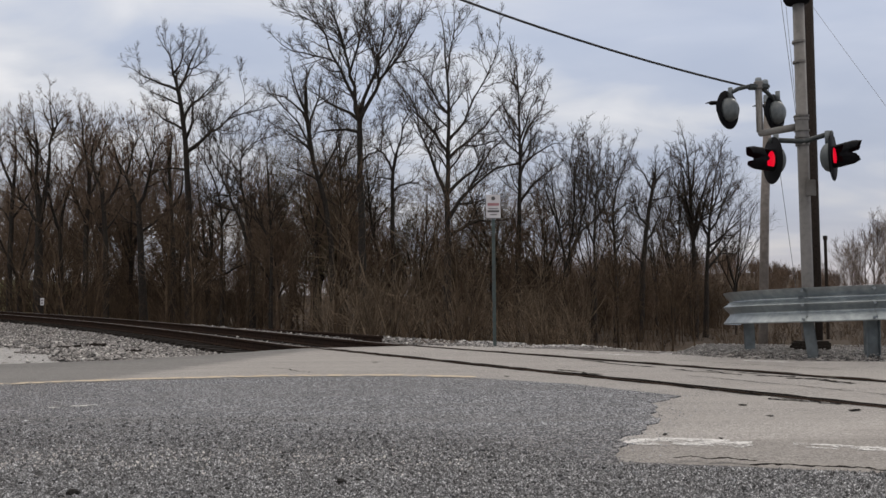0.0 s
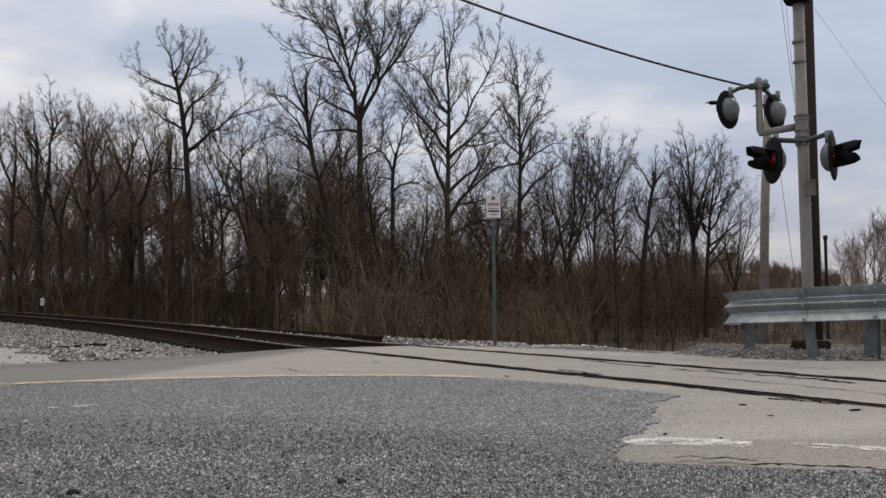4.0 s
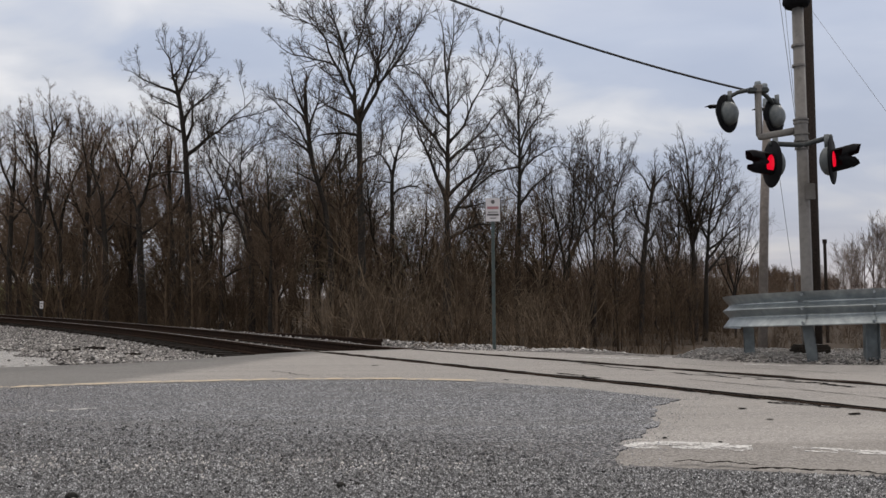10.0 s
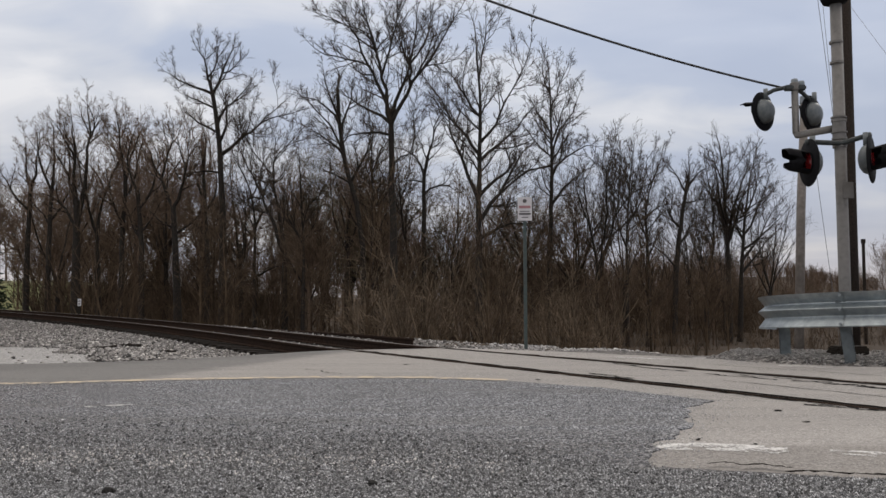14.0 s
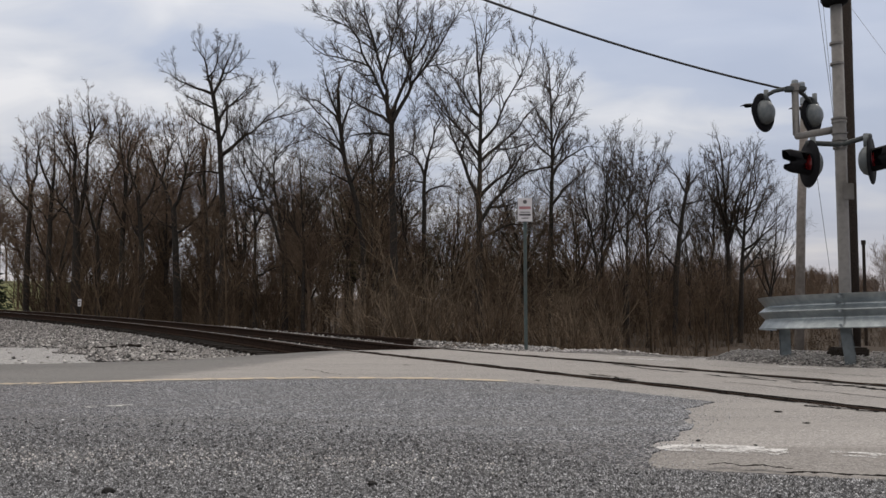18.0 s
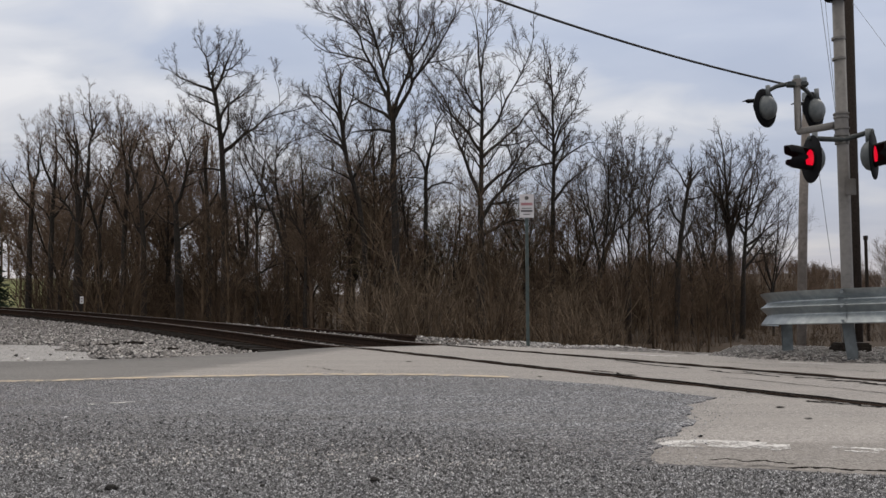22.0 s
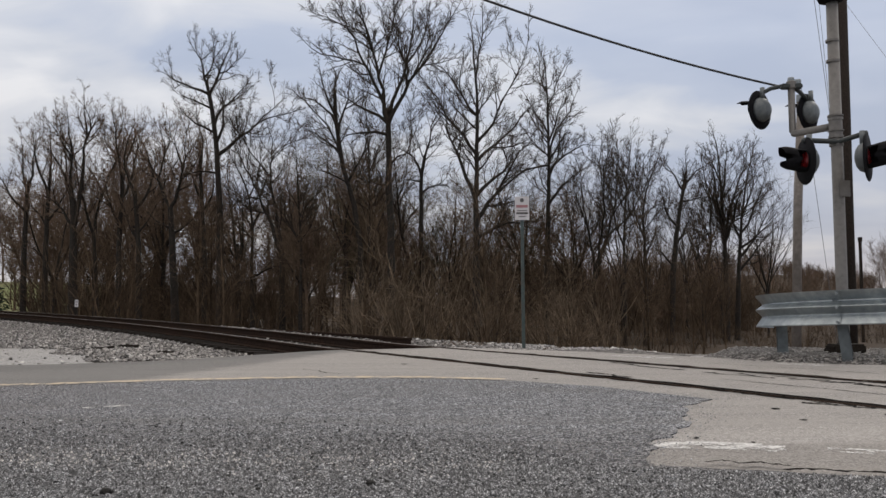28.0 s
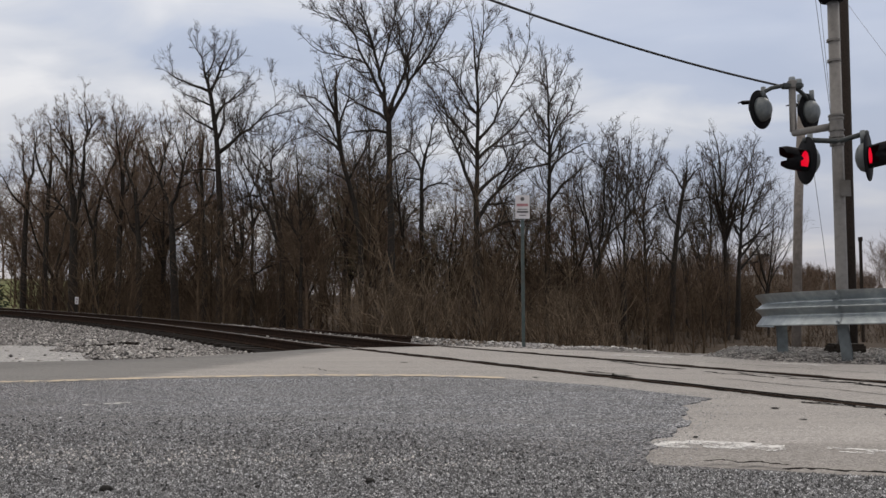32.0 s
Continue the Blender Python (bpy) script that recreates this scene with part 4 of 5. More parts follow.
hero_tree("slim_tree", -5.24, 41, 0.13, 106, "slender bare tree with a narrow crown", (12.6, -1, -4, -15, -3), [(-1, 0.72, 4.3, -22, -36, -43), (-1, 0.76, 2.1, -32, -78), (-1, 0.84, 2.9, 20, 7), (-1, 0.91, 2.4, -23, -16), (-1, 0.65, 2.4, 31, 9), (-1, 0.62, 1.9, -35, -77), (-1, 0.87, 2.4, -19, -80)])
hero_tree("slim_tree", -5.05, 43, 0.1, 107, "slender bare tree with a narrow crown", (12.8, 0, 0, -1, -4), [(-1, 0.7, 2.7, 26, 5), (-1, 0.78, 2.3, -24, -17), (-1, 0.62, 1.8, -16, -67), (-1, 0.56, 1.5, 61, 17)])
hero_tree("forked_tree", -2.41, 42, 0.13, 108, "bare tree forked halfway up into crooked limbs", (8.6, 0, 0, 0, 0), [(-1, 1.0, 2.1, -19, -71), (0, 0.56, 3.5, 11, -5, 14), (-1, 1.0, 3.3, 25, 8, 40), (2, 0.58, 1.7, 0, 42), (2, 0.98, 2.6, -35, 4), (-1, 0.89, 1.8, 54, 120), (-1, 0.96, 1.2, -71, -112), (0, 0.81, 1.6, -21, 23)])
hero_tree("slim_tree", -2.69, 43, 0.12, 109, "thin leaning bare tree beside the tall one", (9.7, -3, -11, -9, -4), [(-1, 0.79, 2.1, 22, 4), (-1, 0.71, 1.9, -37, -8)])
hero_tree("slim_tree", -7.99, 40, 0.1, 110, "slender bare tree with a broken-off top", (9.4, 0, -1, -1, -3), [(-1, 0.62, 2.2, 13, 54), (-1, 0.54, 2.0, -27, -10)])
hero_tree("wood_tree", 8.75, 44, 0.13, 111, "bare tree with a crooked trunk", (9.5, 2, 2, -3, 25), [(-1, 0.69, 2.2, 27, 92), (-1, 0.77, 2.0, -31, 22), (-1, 0.58, 2.3, -33, -13), (-1, 0.48, 1.9, 38, 10), (-1, 0.89, 1.7, -26, 29)])
hero_tree("wood_tree", 9.99, 44, 0.17, 112, "bare tree with a crooked forking trunk", (8.1, 3, 3, 6, 13), [(-1, 0.99, 1.8, 11, 68), (-1, 0.99, 1.6, -18, -25), (-1, 0.76, 2.1, -49, -9), (-1, 0.92, 1.3, 75, 81), (-1, 0.65, 2.3, 38, 15), (-1, 0.97, 1.9, 26, -10), (-1, 0.51, 1.8, -34, -52)])
hero_tree("wood_tree", 12.22, 46, 0.12, 113, "many-stemmed bare tree of the wood", (3.6, 0, 0), [(-1, 1.0, 3.5, -23, -24, -16), (-1, 1.0, 6.0, 19, 1, -5), (-1, 0.95, 4.4, 0, -6), (-1, 0.85, 1.9, 21, 85), (1, 0.35, 3.0, -20, 0)])
hero_tree("fan_tree", 13.39, 46, 0.17, 114, "bare tree with a tall fan-shaped crown of fine twigs", (10.7, 1, 0, -1, -4), [(-1, 0.48, 4.9, -14, -14, -18), (-1, 0.53, 4.8, 15, 11, 14), (-1, 0.61, 3.4, -14, -9), (-1, 0.7, 3.3, 14, 1), (-1, 0.43, 3.0, -10, -22), (-1, 0.81, 1.9, -8, -26), (-1, 0.5, 3.5, 12, 24)])
hero_tree("fan_tree", 14.26, 47, 0.14, 115, "bare tree with a broad fan-shaped crown of fine twigs", (10.4, 2, 3, 6, 14), [(-1, 0.45, 3.8, 36, 26), (-1, 0.38, 2.9, 50, 45), (-1, 0.58, 3.4, 27, 16), (-1, 0.68, 3.3, 20, -13), (-1, 0.5, 2.5, 61, 36), (-1, 0.55, 2.8, -15, 3)])
hero_tree("many_stemmed_tree", 5.74, 41, 0.13, 116, "many-stemmed bare tree with upright twigs", (3.1, 1, 1), [(-1, 0.95, 7.1, 6, 3, 9), (-1, 0.9, 6.6, -7, -2, -7), (-1, 1.0, 6.4, 21, 11, 6), (0, 0.32, 5.2, 56, 25, 12), (0, 0.59, 2.8, -18, 11), (1, 0.45, 2.8, -25, 0), (2, 0.5, 3.2, 30, 4)])
hero_tree("many_stemmed_tree", 7.72, 44, 0.1, 117, "many-stemmed bare tree with upright twigs", (10.3, 1, 1, 1, 9), [(-1, 0.5, 3.9, -14, -5), (-1, 0.6, 2.7, 21, 10), (-1, 0.76, 2.5, -5, -14)])
hero_tree("wood_tree", -25.81, 55, 0.3, 118, "stout brown bare tree at the edge of the wood", (7.5, -2, -2), [(-1, 1.0, 6.9, -16, -22, -49), (-1, 1.0, 7.6, -3, 6, -13), (-1, 1.0, 8.8, 13, 6, -6), (-1, 0.9, 4.5, -10, -79), (1, 0.56, 3.2, -20, -41), (2, 0.64, 3.0, 41, -45), (0, 0.53, 3.7, 18, -15)], twig=TWIG_RED)
hero_tree("wood_tree", -24.74, 56, 0.2, 119, "brown bare tree at the edge of the wood", (6.4, -2, -2), [(-1, 1.0, 9.2, 2, 9, 13, -8), (-1, 0.95, 7.4, -8, -13, -5), (0, 0.56, 4.5, 37, -14), (0, 0.7, 2.5, -50, 6)], twig=TWIG_RED)
hero_tree("wood_tree", -22.55, 54, 0.17, 120, "brown bare tree at the edge of the wood", (10.6, 0, 0, 1, 2), [(-1, 0.98, 4.7, -7, 0), (-1, 0.87, 5.0, 21, -10), (-1, 0.96, 3.9, 22, 19), (-1, 0.7, 3.7, -18, -9)], twig=TWIG_RED)
hero_tree("wood_tree", -20.26, 52, 0.17, 121, "brown bare tree at the edge of the wood", (9.4, -1, -1, -4, -6), [(-1, 0.96, 4.2, -19, 11), (-1, 0.88, 4.3, 30, -13), (-1, 0.68, 3.1, -35, -15), (-1, 0.72, 2.3, 51, 29)], twig=TWIG_RED)
hero_tree("wood_tree", -16.94, 49, 0.22, 122, "brown bare tree with a broad forked crown", (8.0, -3, -3, -3, -2), [(-1, 1.0, 4.5, -23, -34, -16), (-1, 1.0, 4.2, 31, 21, 33), (1, 0.52, 3.4, -24, 12), (0, 0.41, 3.2, 15, -21), (0, 0.66, 1.9, -55, -22), (1, 0.72, 2.8, 1, -18), (-1, 0.84, 1.8, -49, -54), (-1, 0.8, 2.3, 64, 21), (3, 0.51, 2.3, 34, -23)], twig=TWIG_RED)
hero_tree("wood_tree", -15.68, 50, 0.13, 123, "brown bare tree at the edge of the wood", (11.2, 0, -1, -3, -4), [(-1, 0.7, 3.1, 29, -13), (-1, 0.76, 3.1, -24, -3), (-1, 0.53, 1.8, -27, -65), (-1, 0.91, 2.9, 18, -17)], twig=TWIG_RED)
hero_tree("wood_tree", -29.12, 58, 0.18, 124, "brown bare tree at the edge of the wood", (10.5, -2, -1, 1, 2), [(-1, 0.96, 4.6, -17, -14), (-1, 0.98, 4.7, 17, -10), (-1, 0.74, 2.8, -25, -61), (-1, 0.78, 3.4, 35, 12)], twig=TWIG_RED)
hero_tree("wood_tree", -31.69, 60, 0.2, 125, "brown bare tree at the edge of the wood", (10.4, -1, -1, 1, 2), [(-1, 0.95, 4.8, -24, -2), (-1, 0.98, 4.9, 17, -7), (-1, 0.88, 3.5, -45, -23)], twig=TWIG_RED)
for i, (x, y, h, r) in enumerate([(-8.9, 46, 9.2, 0.12), (-6.9, 46, 10.6, 0.14), (-4.9, 44, 8.8, 0.12), (-1.3, 45, 8.4, 0.14), (2.6, 46, 8.4, 0.15), (5.2, 45, 8.0, 0.14), (-30.4, 62, 14, 0.2), (-25.1, 62, 14.4, 0.2), (-22.1, 61, 14.0, 0.2), (-18.4, 58, 12.4, 0.2), (-15.2, 56, 11.4, 0.18)]):
    tree("wood_tree", x, y, h * (0.96 if y > 49 else 1.0), r, 130 + i, "brown bare tree at the edge of the wood", style=dict(CROWN, fork=((4, 5, 6)[i % 3], (0.36, 0.45, 0.52)[(i * 2) % 3], (24, 32, 38)[i % 3], 0.66), count=(0, 8, 6, 3)), lean=(0.0, 0.03, -0.04, 0.05)[i % 4], twig=TWIG_RED)


for i, (x, y, h, r) in enumerate([(6.4, 49, 9.2, 0.08), (8.6, 50, 9.4, 0.09), (10.4, 50, 8.4, 0.08), (12.6, 51, 8.6, 0.08), (14.6, 51, 9.0, 0.09), (16.6, 49, 7.4, 0.08)]):
    tree("bushy_tree", x, y, h, r, 170 + i, "many-stemmed bare tree with fine upright twigs", style=dict(UPRIGHT, fork=((5, 6)[i % 2], (0.28, 0.36)[i % 2], (20, 26, 30)[i % 3], 0.78), count=(0, 8, 5, 3), thin=0.006))
for i, (x, y, h, r) in enumerate([(-8.8, 50, 11.0, 0.11), (-7.4, 52, 11.8, 0.12), (-6.2, 51, 11.6, 0.11), (-4.4, 49, 10.0, 0.10), (-1.6, 48, 8.6, 0.09), (1.4, 49, 8.4, 0.09), (3.4, 50, 8.8, 0.09)]):
    tree("wood_tree", x, y, h, r, 190 + i, "olive-brown bare tree deep in the wood", style=dict(CROWN, fork=((5, 6)[i % 2], (0.16, 0.24)[i % 2], (18, 26)[i % 2], 0.85), count=(0, 11, 6, 3), first=(0, 0.1, 0.1, 0.2), thin=0.008), lean=(0.02, -0.03)[i % 2], twig=TWIG_OLIVE)


def scatter(wood_list, places, rnd):
    """Joins turned and scaled copies of the given limb collections."""
    data = [(np.concatenate(w.v), np.concatenate(w.f)) for w in wood_list]
    vs, fs, n = [], [], 0
    for x, y, z, scale in places:
        v, f = data[rnd.randint(len(data))]
        a = rnd.uniform(0, math.tau)
        c, s = math.cos(a), math.sin(a)
        sx = scale * rnd.uniform(0.85, 1.15)
        out = np.stack([(v[:, 0] * c - v[:, 1] * s) * sx + x, (v[:, 0] * s + v[:, 1] * c) * sx + y, v[:, 2] * scale + z], 1)
        vs.append(out)
        fs.append(f + n)
        n += len(v)
    return np.concatenate(vs), np.concatenate(fs)


def far_tree_wood(seed, height, r, style):
    rnd = np.random.RandomState(seed)
    w = Wood()
    if "fork" in style:
        count, bare, tilt, length = style["fork"]
        bare *= rnd.uniform(0.8, 1.2)
        forked(rnd, w, w, height, r, bare, rnd.uniform(-0.06, 0.06), chance_limbs(rnd, bare, count, tilt, length), dict(STYLE, **style))
        return w
    grow(rnd, w, w, np.array([0, 0, -0.3]), np.array([0, 0, 1.0]), height * 0.86, r, 0, dict(STYLE, **style))
    return w


def build_woods():
    rnd = np.random.RandomState(7)
    # trees deeper in the wood
    kinds = [far_tree_wood(200 + i, 10, 0.16, dict(CROWN, depth=3, fork=(5, 0.46, 28, 0.62), steps=(6, 4, 2, 1, 1), sides=(5, 4, 3, 3, 3), count=(0, 13, 6, 0), thin=0.014)) for i in range(6)]
    places = []
    while len(places) < 84:
        u = rnd.uniform(-0.62, 0.29)
        d = rnd.uniform(40, 74) if u > -0.3 else rnd.uniform(54, 85)
        x, y = u * d, d
        s, n = track_coords(x, y)
        if n < 7 or u < -0.54 or (u < -0.46 and rnd.rand() < 0.3) or (-0.36 < u < -0.24 and rnd.rand() < 0.55) or (u > 0.05 and rnd.rand() < 0.4):
            continue
        high = 1.12 if u < -0.28 else 0.98 if u < -0.08 else 0.74 if u < 0.08 else 0.52
        places.append((x, y, ground_height(x, y), high * rnd.uniform(0.55, 1.1) * d / 60))
    for _ in range(16):
        d, u = rnd.uniform(150, 175), rnd.uniform(-0.68, -0.50)
        places.append((u * d, d, ground_height(u * d, d), rnd.uniform(1.3, 2.0)))
    for _ in range(18):
        d, u = rnd.uniform(105, 140), rnd.uniform(-0.56, -0.36)
        places.append((u * d, d, ground_height(u * d, d), rnd.uniform(0.6, 1.05)))
    v, f = scatter(kinds, places, rnd)
    tagged(quick_mesh("woodland", v, f, TWIG_RED, True), "brown bare trees standing close together in the wood", "woodland", kind="stuff")
    # far ridge trees
    kinds = [far_tree_wood(230 + i, 9, 0.16, dict(FAN, depth=2, steps=(3, 1, 1, 1, 1), sides=(3, 3, 3, 3, 3), count=(11, 5, 0, 0), thin=0.05)) for i in range(4)]
    places = []
    for _ in range(1150):
        d = rnd.uniform(80, 165)
        pick = rnd.rand()
        u = rnd.uniform(-0.15, 0.27) if pick < 0.34 else rnd.uniform(0.27, 0.36) if pick < 0.48 else rnd.uniform(0.36, 0.46) if pick < 0.86 else rnd.uniform(0.46, 0.64)
        x, y = u * d, d
        places.append((x, y, ground_height(x, y), rnd.uniform(0.22, 0.46) * (1.3 if u < 0.27 else 1.0 if u < 0.345 else 0.66 if u < 0.37 else 0.55)))
    v, f = scatter(kinds, places, rnd)
    tagged(quick_mesh("ridge_woodland", v, f, TWIG_RED, True), "distant brown wooded ridge", "woodland", kind="stuff")
    # undergrowth: thin stems from the ground, arching over
    clumps = []
    for i in range(7):
        r2 = np.random.RandomState(300 + i)
        w = Wood()
        for _ in range(14):
            a, o = r2.uniform(0, math.tau), 0.7 * r2.rand() ** 0.5
            p = np.array([o * math.cos(a), o * math.sin(a), -0.1])
            d = np.array([math.cos(a) * 0.35, math.sin(a) * 0.35, 1.0]) + r2.randn(3) * 0.12
            grow(r2, w, w, p, d, r2.uniform(1.6, 3.4), r2.uniform(0.014, 0.034), 2, dict(STYLE, depth=4, steps=(0, 0, 4, 2, 1), count=(0, 0, 5, 2), first=(0, 0, 0.3, 0.2), spread=(0, 0, 32, 42), lift=(0, 0, -0.02, 0.02, 0.0), thin=0.007))
        clumps.append(w)
    places, tried = [], 0
    while len(places) < 145:
        tried += 1
        u = -0.62 + 1.28 * ((tried * 0.618 + 0.02 * rnd.rand()) % 1.0)
        d = rnd.uniform(30, 50) if u > -0.28 else rnd.uniform(36, 72)
        if rnd.rand() < 0.35 and u > -0.28:
            d = rnd.uniform(18, 28)
        if u > 0.15:
            d = rnd.uniform(50, 74)
        x, y = u * d, d
        s, n = track_coords(x, y)
        if n < 5.2 or (u < -0.52 and d > 30):
            continue
        size = (0.25 + 0.6 * rnd.rand() ** 2) * (0.5 + d / 60)
        if -0.5 < u < -0.28:
            size *= 1.55
        if 0.08 < u < 0.31:
            size *= 1.35
        size = min(size, rnd.uniform(0.3, 0.55)) if d < 29 else size
        places.append((x, y, ground_height(x, y), min(size, 0.5) if u > 0.31 else size))
    for k in range(60):
        u, d = -0.515 + 0.33 * ((k * 0.618) % 1.0), rnd.uniform(56, 80)
        if track_coords(u * d, d)[1] > 6:
            places.append((u * d, d, ground_height(u * d, d), rnd.uniform(1.1, 2.1)))
    for k in range(46):
        u, d = 0.04 + 0.32 * ((k * 0.618) % 1.0), rnd.uniform(50, 78)
        places.append((u * d, d, ground_height(u * d, d), rnd.uniform(0.9, 1.5)))
    for k in range(44):
        u, d = 0.12 + 0.42 * ((k * 0.618) % 1.0), rnd.uniform(26, 46)
        places.append((u * d, d, ground_height(u * d, d), rnd.uniform(0.22, 0.42)))
    v, f = scatter(clumps, places, rnd)
    tagged(quick_mesh("undergrowth", v, f, BRUSH, True), "tangled leafless brown undergrowth at the wood's edge", "undergrowth", kind="stuff")
    # paler shrubs in front of the wood
    places = []
    while len(places) < 14:
        u = rnd.uniform(-0.13, 0.17)
        d = rnd.uniform(22, 36)
        x, y = u * d, d
        if track_coords(x, y)[1] < 5.4:
            continue
        places.append((x, y, ground_height(x, y), rnd.uniform(0.5, 1.0) * d / 23))
    v, f = scatter(clumps, places, rnd)
    tagged(quick_mesh("pale_shrubs", v, f, PALE_STEM, True), "pale tan leafless shrubs before the wood", "undergrowth", kind="stuff")
    # distant trees beside the ridge, haze put into their pale colour
    kinds = [far_tree_wood(260 + i, 7.5, 0.1, dict(FAN, depth=3, steps=(5, 3, 2, 1, 1), sides=(4, 3, 3, 3, 3), count=(13, 8, 5, 0), thin=0.014)) for i in range(3)]
    places = [(u * d, d, ground_height(u * d, d), k) for u, d, k in ((0.465, 78, 0.8), (0.50, 74, 1.05), (0.53, 80, 1.1), (0.56, 76, 1.1), (0.60, 82, 1.2), (0.64, 78, 1.1), (0.44, 95, 0.6), (0.475, 84, 0.8), (0.49, 88, 1.0), (0.515, 78, 1.0), (0.545, 86, 1.1), (0.58, 80, 1.1), (0.62, 86, 1.2))]
    v, f = scatter(kinds, places, rnd)
    tagged(quick_mesh("distant_trees", v, f, HAZED_TWIG, True), "bare trees far off beyond the crossing, their twigs paled to show haze", "woodland", kind="stuff")
    # saplings: thin whips taller than the undergrowth
    kinds = [far_tree_wood(330 + i, 6.5, 0.06, dict(SLIM, depth=3, steps=(7, 3, 2, 1, 1), sides=(5, 3, 3, 3, 3), count=(16, 7, 4, 0), first=(0.2, 0.2, 0.15, 0), lift=(0.0, 0.10, 0.06, 0.03, 0.0), thin=0.009)) for i in range(6)]
    places = []
    while len(places) < 38:
        u = rnd.uniform(-0.45, 0.30)
        d = rnd.uniform(27, 48)
        x, y = u * d, d
        s, n = track_coords(x, y)
        if n < 6.5:
            continue
        places.append((x, y, ground_height(x, y), rnd.uniform(0.55, 1.15) * (1.0 if u < 0.1 else 0.75)))
    while len(places) < 58:
        u, d = rnd.uniform(-0.14, 0.12), rnd.uniform(40, 52)
        places.append((u * d, d, ground_height(u * d, d), rnd.uniform(0.9, 1.35)))
    while len(places) < 70:
        u = rnd.uniform(-0.49, -0.27)
        d = rnd.uniform(50, 74)
        x, y = u * d, d
        if track_coords(x, y)[1] < 6.5:
            continue
        places.append((x, y, ground_height(x, y), rnd.uniform(1.0, 1.6)))
    v, f = scatter(kinds, places, rnd)
    tagged(quick_mesh("saplings", v, f, BRUSH, True), "thin leafless brown saplings among the trees", "saplings", kind="stuff")


build_woods()


def conifer(x, y, height, seed):
    """A dark evergreen: drooping whorled branches carrying short needle sprays."""
    rnd = np.random.RandomState(seed)
    trunk, crown = Wood(), Wood()
    trunk.limb([(0, 0, -0.3), (0, 0, height * 0.5), (0, 0, height)], [0.22, 0.14, 0.03], 8)
    for i in range(150):
        f = 0.12 + 0.86 * (i / 150)
        a = i * 2.4 + rnd.uniform(-0.3, 0.3)
        reach = (1 - f) ** 0.8 * height * 0.24 * rnd.uniform(0.7, 1.1) + 0.15
        base = np.array([0, 0, height * f])
        d = np.array([math.cos(a), math.sin(a), 0.0])
        pts = [base + d * reach * q + np.array([0, 0, 0.12 * reach * math.sin(q * 3.0) - 0.22 * reach * q]) for q in (0, 0.35, 0.7, 1.0)]
        crown.limb(pts, [0.03, 0.025, 0.018, 0.01], 3)
        for k in range(30):
            q = 0.15 + 0.85 * rnd.rand()
            p = base + d * reach * q + np.array([0, 0, 0.12 * reach * math.sin(q * 3.0) - 0.22 * reach * q])
            e = d * rnd.uniform(0.1, 0.5) + rnd.randn(3) * 0.35 + np.array([0, 0, -0.15])
            crown.limb([p, p + e * 0.3, p + e * 0.55], [0.045, 0.07, 0.015], 3)
    ob = empty("conifer", pose(x, y, ground_height(x, y)), "dark green conifer at the end of the wood", "tree")
    trunk.mesh("trunk", BARK).parent = ob
    crown.mesh("crown", NEEDLE).parent = ob


conifer(-41.3, 70, 12.6, 401)
conifer(-43.5, 73, 12.0, 402)

# ---------------------------------------------------------------- the crossing signal


def facing(x, y, z, nx, ny):
    """A pose whose local -y axis points along (nx, ny)."""
    return pose(x, y, z, 0, 0, math.degrees(math.atan2(nx, -ny)))


LAMPS = []


